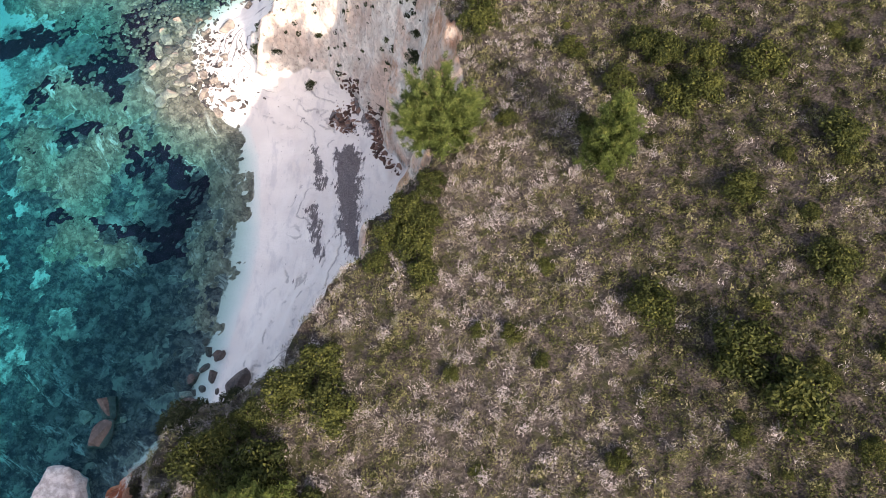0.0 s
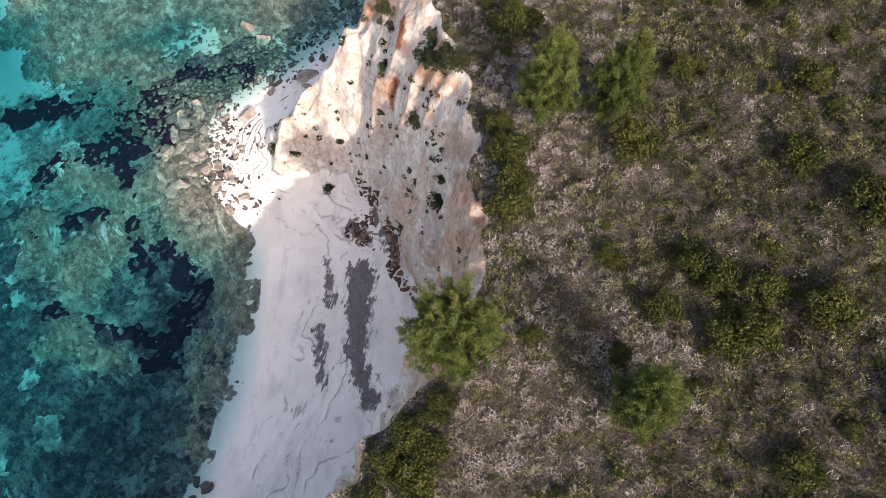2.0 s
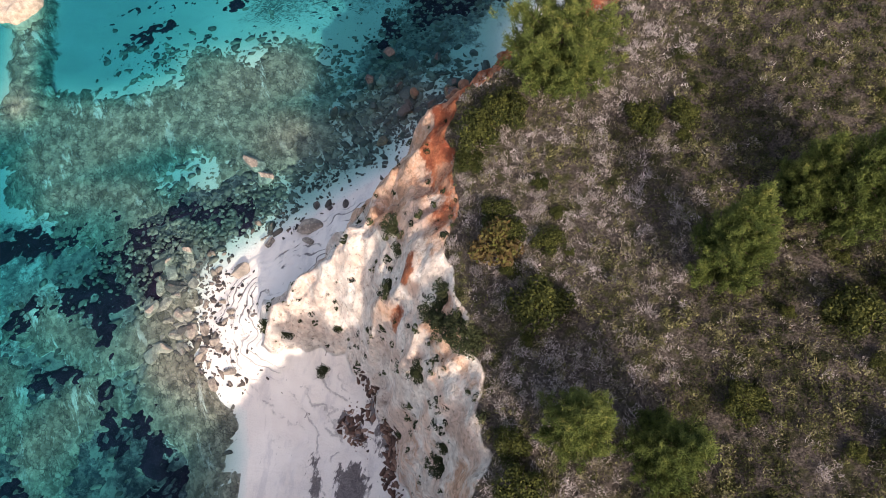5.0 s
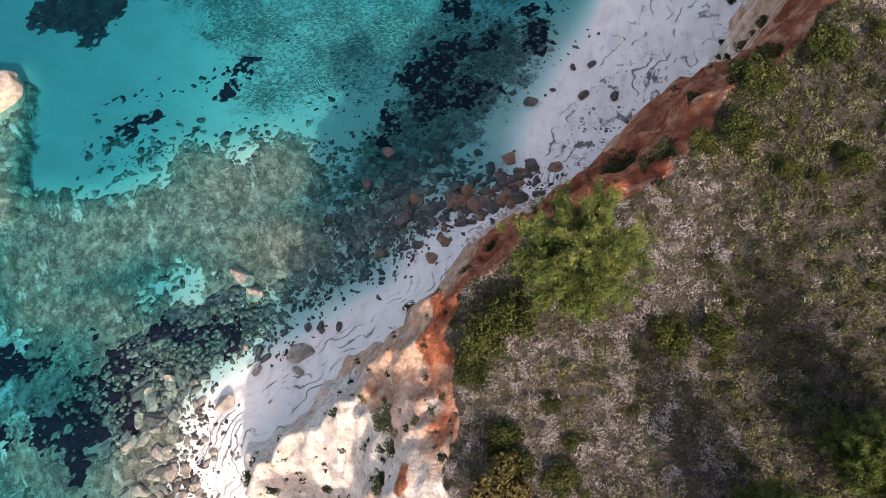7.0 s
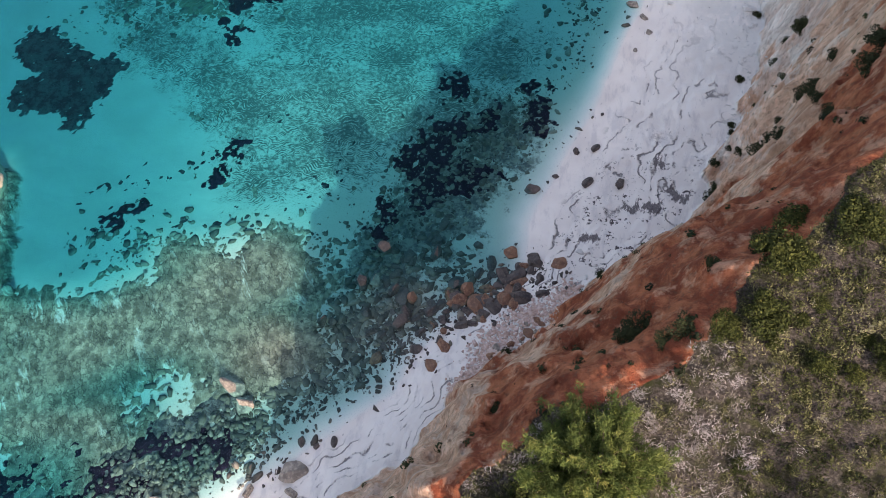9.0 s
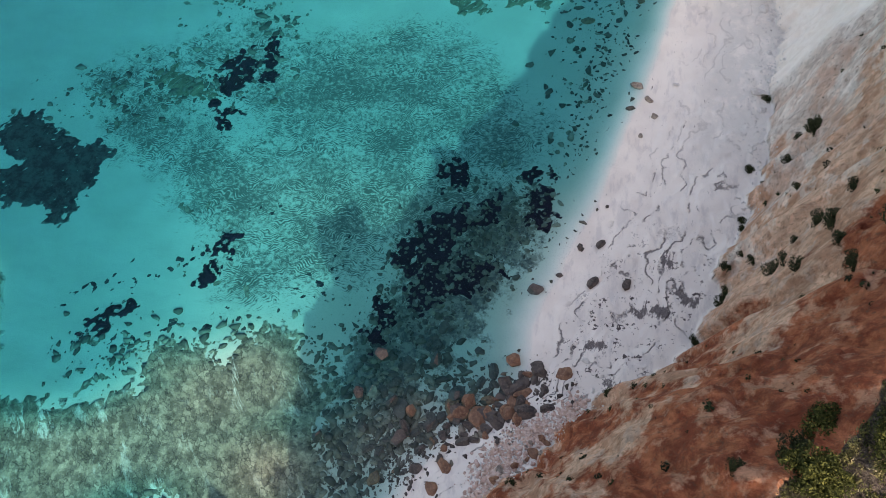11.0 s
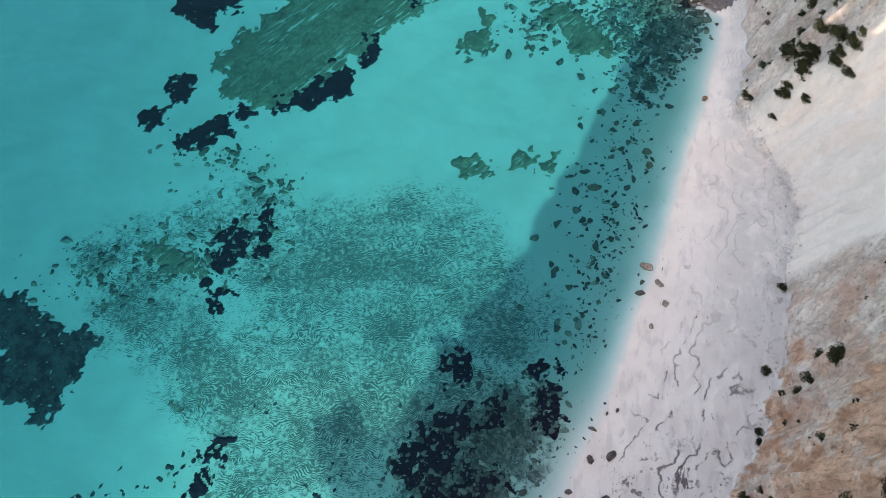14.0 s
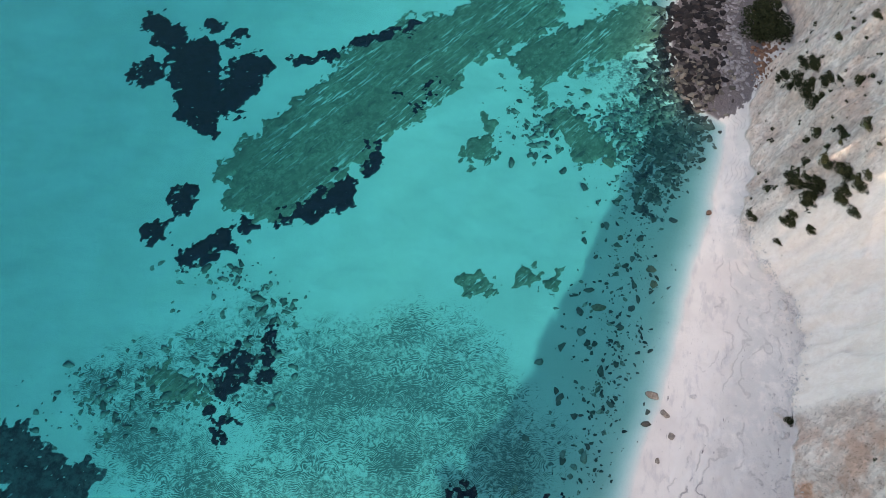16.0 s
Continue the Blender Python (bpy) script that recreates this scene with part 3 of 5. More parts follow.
GRASS_SOUTH = [(-35.1, 41.3, -37.1, 34.8, 2.5), (-40.1, 49.1, -34.7, 43.8, 1.9), (-47.0, 52.8, -41.2, 46.4, 1.6), (-52.9, 40.1, -38.0, 36.4, 1.2),
               (-48.9, 62.4, -47.1, 66.4, 1.5), (-55.1, 72.8, -48.7, 70.6, 1.0), (-47, 64, -60, 60, 1.5), (-44, 66, -50, 70, 1.6),
               (-50.9, 69.6, -46.5, 73.1, 1.4), (-54.7, 62.9, -54.7, 62.9, 1.3), (-48.6, 60.0, -46.2, 57.2, 1.6), (-43.8, 77.0, -34.7, 77.6, 2.0), (-46.5, 73, -42, 62, 1.4), (-60, 58, -50, 66, 2.0), (-53, 75, -44, 72, 1.6), (-67, 68, -58, 71, 2.0), (-58, 50, -50, 54, 1.2)]
REEF_NORTH = [(-53.5, 182.5, -31.5, 210.8, 9.0), (-40, 206, -14, 224, 7), (-19.9, 191.2, -18.9, 191.3, 2.3), (-18.6, 197.8, -17.7, 197.9, 1.5), (-10.3, 204.4, -8.1, 202.1, 0.8),
              (-18.2, 165.8, -16.0, 166.8, 1.2), (-14.2, 165.4, -13.8, 165.4, 0.6), (-9.4, 168.8, -8.0, 169.2, 1.1), (-5.6, 167.8, -4.0, 168.6, 0.9), (-4.9, 198.9, 1.1, 193.8, 2.9), (-10, 212, 8, 222, 5), (-62, 146, -56, 143, 1.6)]
REEF_MID = [(-62.6, 81.9, -35.6, 99.6, 7.6), (-60.2, 76.1, -50.3, 77.7, 5.0), (-46.7, 89.3, -33.4, 91.4, 6.0), (-47.7, 99.6, -36.8, 101.3, 3.9), (-70.5, 86.4, -41.3, 91.3, 6.0)]
REEF_SOUTH = [(-50.7, 43.9, -47.3, 50.0, 4.6), (-56.4, 59.5, -50.3, 57.5, 3.7), (-57.7, 51.0, -56.2, 44.8, 3.1), (-38.0, 55.5, -31.1, 51.7, 3.6),
              (-49.8, 36.4, -42.0, 34.0, 2.6), (-36.5, 50.8, -30.7, 48.1, 2.3), (-30.4, 25, -29.0, 45, 1.4), (-32.6, 32, -31, 44, 1.5), (-46, 56, -40, 62, 3)]
# Beach stains; the last two paint the cove's dark gravel together with cliff shade.
STAINS_AND_COVE_SHADE = [(-13.6, 46.6, -13.3, 41.8, 1.7), (-13.3, 41.8, -12.9, 36.6, 1.4), (-12.9, 36.6, -10.8, 31.3, 1.1), (-18.1, 47.5, -16.9, 42.8, 0.6), (-18.0, 39.3, -16.5, 33.1, 0.7), (-16.0, 53.0, -13.4, 51.0, 0.7),
          (-12.6, 54.7, -10.2, 50.1, 0.6), (10.6, 115.5, 14.3, 115.9, 0.7), (5.0, 110.1, 7.2, 110.4, 0.4), (15.7, 118.8, 17.3, 117.3, 0.6),
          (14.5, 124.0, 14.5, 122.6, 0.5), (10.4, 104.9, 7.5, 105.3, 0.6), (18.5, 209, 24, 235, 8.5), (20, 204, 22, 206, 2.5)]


def build_ground():
    gx = np.concatenate([-130 - np.geomspace(1400, 4, 16), np.arange(-130, -60, 1.0), np.arange(-60, -34, 0.6), np.arange(-34, 36, 0.26), np.arange(36, 60, 1.5), 60 + np.geomspace(2, 1400, 14)])
    gy = np.concatenate([-25 - np.geomspace(1400, 4, 14), np.arange(-25, 236, 0.32), 236 + np.geomspace(3, 1400, 14)])
    x, y = np.meshgrid(gx, gy)
    z, on = terrain(x, y)
    t, b = on["t"], on["b"]
    face = np.clip(0.5 + on["foot"] * 0.8, 0, 1) * smooth(-0.5, 0.3, on["shore"])
    soil = np.clip(0.6 + (on["top"] + 16 * smooth(5.5, 8, y + np.clip((x + 29) * 1.5, 0, 6)) * smooth(-0.3, 0.6, on["foot"]) * (1 - smooth(14, 18, y))) * 0.9, 0, 1)
    spur = smooth(58, 66, y) * (1 - smooth(77, 82, y))
    red_low = np.interp(y, [0, 14, 20, 60, 70, 76, 90, 102, 112, 120, 128, 400], [0.7, 0.6, 0.0, 0.0, -0.05, 0.25, 0.5, 0.48, 0.42, 0.1, -0.3, -0.5])
    red_high = np.interp(y, [0, 14, 20, 42, 54, 62, 70, 76, 90, 102, 112, 120, 130, 150], [1.0, 0.8, 0.2, 0.2, 0.0, 0.15, 0.9, 1.1, 1.1, 1.1, 1.0, 0.62, 0.22, -0.5])
    tan_low = np.interp(y, [20, 38, 44, 50, 56, 70, 76, 84, 100, 140, 148, 152, 176, 184, 400], [0.2, 0.3, 0.4, 0.25, 0.05, 0.1, 0.85, 0.95, 0.95, 0.36, 0.2, -0.1, -0.1, 0.12, 0.15])
    tan_high = np.interp(y, [20, 38, 44, 50, 56, 62, 70, 84, 100, 140, 148, 152, 176, 184, 400], [0.4, 0.5, 0.6, 0.4, 0.5, 0.46, 0.8, 0.9, 0.95, 0.6, 0.25, -0.2, -0.1, 0.2, 0.25])
    red, tan = red_low + (red_high - red_low) * smooth(0.3 + 0.34 * spur, 0.75 + 0.2 * spur, t), tan_low + (tan_high - tan_low) * t
    red = np.maximum(red, 0.62 - 0.5 * np.maximum(strokes_distance(x, y, [(-8.5, 62.5, -9.2, 59.2, 0.25)]), 0))
    stain = np.clip(0.5 - strokes_distance(x, y, STAINS_AND_COVE_SHADE) * 0.5, 0, 1)
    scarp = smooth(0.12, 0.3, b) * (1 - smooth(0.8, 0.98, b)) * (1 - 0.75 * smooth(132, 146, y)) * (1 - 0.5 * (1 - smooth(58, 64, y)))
    scree = smooth(132, 148, y) * smooth(0.35, 0.6, b)
    litter = smooth(95, 104, y) * (1 - smooth(118, 132, y)) * smooth(0.1, 0.4, b) * (1 - smooth(0.9, 1, b))
    weed = smooth(9, -5, strokes_distance(x, y, [(-44, 148, -20, 152, 9), (-42, 136, -16, 140, 8), (-44, 126, -62, 138, 7), (-40, 118, -26, 124, 7), (-34, 128, -14, 130, 8), (-70, 144, -50, 156, 4), (-24, 154, -10, 142, 8)]))
    shore_band = smooth(1.0 + 1.6 * smooth(122, 135, y), 4.0 + 2 * smooth(122, 135, y), -on["shore"]) * (1 - smooth(10, 26, -on["shore"]))
    stony = shore_band * (0.42 - 0.3 * smooth(126, 140, y) + 0.4 * smooth(182, 196, y)) + 0.6 * (1 - smooth(70, 78, y)) * smooth(2.2, 4.6, -on["shore"])
    stony = np.clip(stony + 0.35 * smooth(3, -6, strokes_distance(x, y, [(-20, 108, -8, 128, 8), (-75, 138, -45, 150, 3), (-60, 100, -20, 104, 4)])), 0, 1)
    me = np_mesh("ground", np.stack([x, y, z], -1).reshape(-1, 3), grid_faces(*x.shape),
                 dict(layer=on["layer"], face=face, soil=soil, red=red, tan=tan, stain=stain, scarp=scarp, terrace=on["terrace"], scree=scree, litter=litter, weed=weed, stony=stony, shore=on["shore"]), GROUND, True)
    tagged(new("ground", me), "white clay beach, red and cream clay cliffs and dry plateau soil", "ground", kind="structure")


def build_water():
    gx = np.concatenate([-120 - np.geomspace(1400, 4, 14), np.arange(-120, 34, 0.8), 34 + np.geomspace(2, 30, 5)])
    gy = np.concatenate([-25 - np.geomspace(1400, 4, 14), np.arange(-25, 236, 0.8), 236 + np.geomspace(3, 1400, 14)])
    x, y = np.meshgrid(gx, gy)
    on = terrain(x, y)[1]
    off = np.maximum(-on["shore"], 0)
    depth = 3.4 * (1 - np.exp(-(off / (10 - 3.2 * smooth(124, 140, y))) ** 1.08)) * (1 + 0.6 * smooth(-25, -95, x)) * (1 - 0.27 * (1 - smooth(66, 82, y))) * (1 - 0.25 * smooth(90, 100, y) * (1 - smooth(126, 138, y)) * smooth(-60, -40, x))
    depth = depth * (1 - 0.7 * smooth(3, -5, strokes_distance(x, y, REEF_MID))) * (1 - 0.6 * smooth(3, -4, strokes_distance(x, y, [(-44, 72, -37, 58, 6), (-40, 80, -16, 98, 5)]))) * (1 - 0.45 * smooth(3, -4, strokes_distance(x, y, REEF_SOUTH)))
    depth = depth * (1 - 0.75 * smooth(2, -3, strokes_distance(x, y, [(-77, 108, -72, 90, 4)])))
    depth = depth + 0.12 * grain(x, y, 9, 31) * smooth(0, 10, -on["shore"])
    me = np_mesh("water", np.stack([x, y, np.zeros_like(x)], -1).reshape(-1, 3), grid_faces(*x.shape), dict(depth=np.clip(depth, 0, 9)), WATER, True)
    tagged(new("water", me), "clear turquoise sea over pale sand and reef", "sea", kind="structure")


def mound(name, strokes, tall, material, label, category, seed, ragged=1.2, size=3.0, kind="stuff", res=0.36, spots=0.0, share=0.0, holes=9.0, margin=0.8):
    """A low patch that rises out of the seabed inside rough-edged strokes."""
    s = np.array(strokes)
    x0, x1 = min(s[:, 0].min(), s[:, 2].min()) - s[:, 4].max() - 3, max(s[:, 0].max(), s[:, 2].max()) + s[:, 4].max() + 3
    y0, y1 = min(s[:, 1].min(), s[:, 3].min()) - s[:, 4].max() - 3, max(s[:, 1].max(), s[:, 3].max()) + s[:, 4].max() + 3
    x, y = np.meshgrid(np.arange(x0, x1, res), np.arange(y0, y1, res))
    inside = -strokes_distance(x, y, strokes) + ragged * (grain(x, y, size, seed, 3) + 0.45 * grain(x, y, 0.9, seed + 3, 2)) + 0.12 * ragged
    inside = np.where(grain(x, y, 0.9, seed + 8, 2) > holes, np.minimum(inside, -0.4), inside)
    if spots:
        blotches = (grain(x, y, spots, seed + 9, 3) + 0.35 * grain(x, y, 0.8, seed + 10, 2) - share) * spots * 0.5
        inside = np.minimum(inside, blotches)
    ground, on = terrain(x, y)
    inside = np.minimum(inside, -on['shore'] - margin)
    z = ground - 0.1 + (0.1 + tall) * smooth(-0.5, 1.6, inside) + 0.3 * tall * smooth(0, 1, inside) * grain(x, y, 0.9, seed + 5, 3)
    faces = grid_faces(*x.shape)
    keep = (inside.ravel()[faces] > -0.5).any(1)
    used, faces = np.unique(faces[keep], return_inverse=True)
    me = np_mesh(name, np.stack([x, y, z], -1).reshape(-1, 3)[used], faces.reshape(-1, 4), dict(inside=inside.ravel()[used]), material, True)
    return tagged(new(name, me), label, category, kind=kind)


build_ground()
build_water()
for spot, (strokes, seed) in enumerate(((REEF_SOUTH, 41), (REEF_MID, 43), (REEF_NORTH, 45))):
    mound("rock_shelf", strokes, 0.35, REEF_LINED if spot == 2 else REEF, "flat olive-grey submerged rock shelf with pale veins", "reef", seed, (3.2, 4.0, 2.6)[spot], (6.0, 8.0, 3.0)[spot], "structure")
for strokes, seed in ((GRASS_SOUTH, 51), (GRASS_MID, 53), (GRASS_NORTH, 55), (GRASS_WEST, 57)):
    mound("seagrass", strokes, 0.35, WEED_THIN if seed == 57 else WEED, "dark navy patches of seagrass on the seabed", "seagrass", seed, 1.8 if seed != 53 else 2.2, 2.4, res=0.28 if seed == 53 else 0.36, holes=0.36 if seed == 53 else 0.62 if seed == 57 else 0.5 if seed == 51 else 0.7)

ROUGH_NORTH = [(-80, 136, -46, 152, 7), (-66, 162, -48, 156, 4), (-60, 100, -22, 105, 5), (-10, 204, 10, 190, 8), (2, 160, 9, 190, 4), (-52, 128, -44, 112, 4), (-22, 104, -6, 132, 7), (-6, 124, 4, 150, 3)]
ROUGH_SOUTH = [(-62, 12, -36, 12, 9), (-60, 30, -34, 28, 9), (-62, 46, -40, 43, 8), (-46, 76, -36, 80, 4)]
mound("rock_patch", ROUGH_NORTH, 0.16, REEF, "scattered algae-grey rocks on the sandy seabed", "reef", 61, 2.0, 4.0, "stuff", 0.3, 2.3, 0.22)
mound("rock_patch", ROUGH_SOUTH, 0.24, REEF_DARK, "dark rocky seabed broken by pale sand", "reef", 65, 3.0, 6.0, "stuff", 0.33, 4.5, -0.42, margin=3.0)
mound("rock_patch", REEF_MID, 0.5, REEF_DARK, "dark algae patches on the rock shelf", "reef", 69, 2.0, 5.0, "stuff", 0.3, 1.1, 0.34)
mound("rock_patch", [(-64, 108, -53.5, 114, 1.8), (-53.5, 114, -44.2, 120.7, 1.8), (-44, 121, -40, 127, 1.2), (-60, 104, -40, 108, 1.6), (-34, 112, -28, 120, 1.6)], 0.18, WEED_THIN, "dark weedy stones scattered beyond the rock shelf", "reef", 77, 1.6, 3.0, "stuff", 0.26, 1.3, -0.12)
mound("rock_shelf", [(-77, 108, -73.8, 98, 3.2), (-73.5, 97, -71.5, 90, 3.2)], 1.5, REEF, "brown rock shelf just under the water round the sea stack", "reef", 75, 0.9, 3.0, "structure")
mound("rock_patch", [(7, 198, 15, 216, 5), (9, 184, 15, 200, 3)], 0.45, REEF_DARK, "dark stones crowding the shallow cove", "reef", 73, 2.0, 3.0, "stuff", 0.28, 1.7, 0.0)


# ---- plants ----
def blades(centres, count, length, width, spread, rng, reach=0.0):
    """Thin upright blades round each centre: verts, faces and the index of the plant of each vert."""
    n = len(centres)
    turn = rng.uniform(0, 2 * np.pi, (n, count))
    lean = rng.uniform(0.15, spread, (n, count))
    size = length[:, None] * rng.uniform(0.6, 1.2, (n, count))
    d = np.stack([np.cos(turn) * np.sin(lean), np.sin(turn) * np.sin(lean), np.cos(lean)], -1)
    side_turn = rng.uniform(0, 2 * np.pi, (n, count))
    side = np.stack([np.cos(side_turn), np.sin(side_turn), np.zeros_like(turn)], -1) * width[:, None, None] * 0.5
    out = reach * np.sqrt(rng.uniform(0, 1, (n, count)))
    root = centres[:, None, :] + d * size[..., None] * rng.uniform(0.0, 0.25, (n, count, 1)) + np.stack([np.cos(side_turn) * out, np.sin(side_turn) * out, np.zeros_like(out)], -1)
    tip = root + d * size[..., None]
    v = np.stack([root - side, root + side, tip], 2).reshape(-1, 3)
    return v, np.arange(len(v)).reshape(-1, 3), np.repeat(np.arange(n), count * 3)


def leaves(centres, sizes, normals, rng):
    """A small diamond leaf at each centre, turned about its normal."""
    n = len(centres)
    a = np.cross(normals, rng.normal(size=(n, 3)))
    a /= np.linalg.norm(a, axis=1, keepdims=True) + 1e-9
    b = np.cross(normals, a)
    s = sizes[:, None]
    v = np.stack([centres - a * s, centres - b * s * 0.5, centres + a * s, centres + b * s * 0.5], 1).reshape(-1, 3)
    return v, np.arange(len(v)).reshape(-1, 4)


def tube(points, radii, sides=6):
    pts = [Vector(p) for p in points]
    verts, faces = [], []
    for i, (p, r) in enumerate(zip(pts, radii)):
        d = (pts[min(i + 1, len(pts) - 1)] - pts[max(i - 1, 0)]).normalized()
        q = d.to_track_quat("Z", "Y")
        for k in range(sides):
            a = 2 * math.pi * k / sides
            verts.append(p + q @ Vector((r * math.cos(a), r * math.sin(a), 0)))
    for i in range(len(pts) - 1):
        for k in range(sides):
            faces.append((i * sides + k, i * sides + (k + 1) % sides, (i + 1) * sides + (k + 1) % sides, (i + 1) * sides + k))
    return verts, faces


def joined(pieces):
    verts, faces, base = [], [], 0
    for v, f in pieces:
        verts += [tuple(p) for p in v]
        faces += [tuple(i + base for i in q) for q in f]
        base += len(v)
    return verts, faces


def scatter_plateau(count, rng, gap=0.0):
    x, y = rng.uniform(-31, 40, count), rng.uniform(-8, 116, count)
    z, on = terrain(x, y)
    keep = on["top"] > gap - 15 * smooth(5.5, 8, y + np.clip((x + 29) * 1.5, 0, 6)) * (1 - smooth(14, 18, y)) * (on["t"] > 0.12)
    return x[keep], y[keep], z[keep], on["top"][keep]


def build_scrub():
    rng = np.random.default_rng(5)
    x, y, z, edge = scatter_plateau(92000, rng, -0.1)
    filled = grain(x, y, 0.9, 69, 2) + 0.45 * grain(x, y, 2.6, 70, 2) + rng.normal(0, 0.2, len(x)) > -0.34
    x, y, z = x[filled], y[filled], z[filled]
    patch = 0.85 * grain(x, y, 7, 61) + 0.75 * grain(x, y, 1.9, 62, 2) + 0.45 * smooth(16, 6, x) - 0.30 - 0.3 * smooth(9, 17, x) - 0.9 * smooth(9, 4, np.hypot(x - 14, y - 90)) - 0.5 * smooth(6, 3, np.hypot(x + 6, y - 9))
    grey = patch + rng.normal(0, 0.25, len(x)) + 0.15 > 0
    # Raises the clumps; the tints below pale their tops and darken hollows as shade.
    clump = grain(x, y, 1.5, 67, 2)
    z = z + 0.6 * np.clip(clump + 0.15, 0, 0.8)
    c = np.stack([x, y, z - 0.03], -1)
    g = c[grey]
    v, f, who = blades(g, 22, rng.uniform(0.15, 0.36, len(g)), rng.uniform(0.032, 0.058, len(g)), 1.5, rng, 0.3)
    straw = np.clip(0.62 + 0.07 * smooth(16, 6, g[:, 0]) - 0.08 * smooth(46, 40, g[:, 1]) * smooth(14, 8, g[:, 0]) + 0.11 * grain(g[:, 0], g[:, 1], 5, 63) + 0.15 * grain(g[:, 0], g[:, 1], 1.1, 68, 1) - 0.06 * smooth(8, 16, g[:, 0]) + 0.22 * (clump[grey] - 0.1) + rng.normal(0, 0.08, len(g)), 0.4, 0.8)
    me = np_mesh("dry_scrub", v, f, dict(tint=straw[who] + np.repeat(rng.normal(0, 0.08, len(who) // 3), 3)), SCRUB)
    tagged(new("dry_scrub", me), "low dry grey and straw scrub covering the plateau", "scrub", kind="stuff")
    h = c[~grey]
    v, f, who = blades(h, 9, rng.uniform(0.16, 0.36, len(h)), rng.uniform(0.05, 0.1, len(h)), 1.35, rng, 0.36)
    olive = np.clip(0.27 + 0.08 * smooth(14, 6, h[:, 0]) + 0.1 * smooth(9, 4, np.hypot(h[:, 0] - 14, h[:, 1] - 90)) + 0.16 * grain(h[:, 0], h[:, 1], 6, 64) - 0.06 * smooth(8, 16, h[:, 0]) + 0.3 * (clump[~grey] - 0.1) + rng.normal(0, 0.1, len(h)), 0, 0.46)
    me = np_mesh("green_scrub", v, f, dict(tint=olive[who] + rng.normal(0, 0.04, len(who))), SCRUB)
    tagged(new("green_scrub", me), "low olive green heath between the dry scrub", "scrub", kind="stuff")
    some = rng.uniform(0, 1, len(h)) < 0.62
    k, per = h[some], 16
    d = rng.normal(size=(len(k), per, 3))
    d[..., 2] = np.abs(d[..., 2])
    d /= np.linalg.norm(d, axis=2, keepdims=True)
    wide = rng.uniform(0.16, 0.42, len(k))
    spot = (k[:, None, :] + d * (wide[:, None] * rng.uniform(0.6, 1.05, (len(k), per)))[..., None]).reshape(-1, 3)
    v, f = leaves(spot, rng.uniform(0.05, 0.1, len(spot)), d.reshape(-1, 3) + rng.normal(0, 0.4, (len(spot), 3)), rng)
    # Leaves on the upper side are tinted lighter, as light from above in colour.
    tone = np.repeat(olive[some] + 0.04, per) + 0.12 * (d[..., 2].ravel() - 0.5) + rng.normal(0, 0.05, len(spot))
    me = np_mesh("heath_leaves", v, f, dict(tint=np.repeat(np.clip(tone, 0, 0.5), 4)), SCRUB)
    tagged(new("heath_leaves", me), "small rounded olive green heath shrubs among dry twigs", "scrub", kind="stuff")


def bush_mesh(name, seed, radius, tall, count, leaf, material):
    """Rounded clumps of leaves on short stems, with gaps between the clumps."""
    rng = np.random.default_rng(seed)
    lumps = int(10 + 5 * radius)
    at = rng.normal(size=(lumps, 2))
    at = at / (np.linalg.norm(at, axis=1, keepdims=True) + 1e-9) * radius * 0.78 * np.sqrt(rng.uniform(0, 1, (lumps, 1)))
    top = tall * (1 - 0.55 * (np.linalg.norm(at, axis=1) / radius) ** 2) * rng.uniform(0.7, 1.1, lumps)
    size = rng.uniform(0.28, 0.5, lumps) * radius ** 0.7
    who = rng.integers(0, lumps, count)
    d = rng.normal(size=(count, 3))
    d[:, 2] = np.abs(d[:, 2]) * 0.9 - 0.15
    d /= np.linalg.norm(d, axis=1, keepdims=True)
    depth = rng.uniform(0.55, 1.1, count)
    centre = np.stack([at[who, 0], at[who, 1], np.maximum(top[who] - size[who] * 0.6, 0.1)], -1) + d * (size[who] * depth)[:, None]
    centre[:, 2] = np.maximum(centre[:, 2], 0.04)
    normal = d + rng.normal(0, 0.6, (count, 3))
    normal /= np.linalg.norm(normal, axis=1, keepdims=True)
    v, f = leaves(centre, rng.uniform(0.6, 1.3, count) * leaf, normal, rng)
    # Low and inner leaves get a darker tint: the crown's own shade in colour.
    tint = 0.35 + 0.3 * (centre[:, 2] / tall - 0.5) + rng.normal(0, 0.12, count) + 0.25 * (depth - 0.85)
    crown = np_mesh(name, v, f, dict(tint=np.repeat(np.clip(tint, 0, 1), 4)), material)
    stems = joined([tube([(0, 0, -0.2), (p[0] * 0.4, p[1] * 0.4, h * 0.4), (p[0], p[1], h * 0.85)], [0.06, 0.045, 0.02], 5) for p, h in zip(at[:8], top[:8])])
    return crown, stems


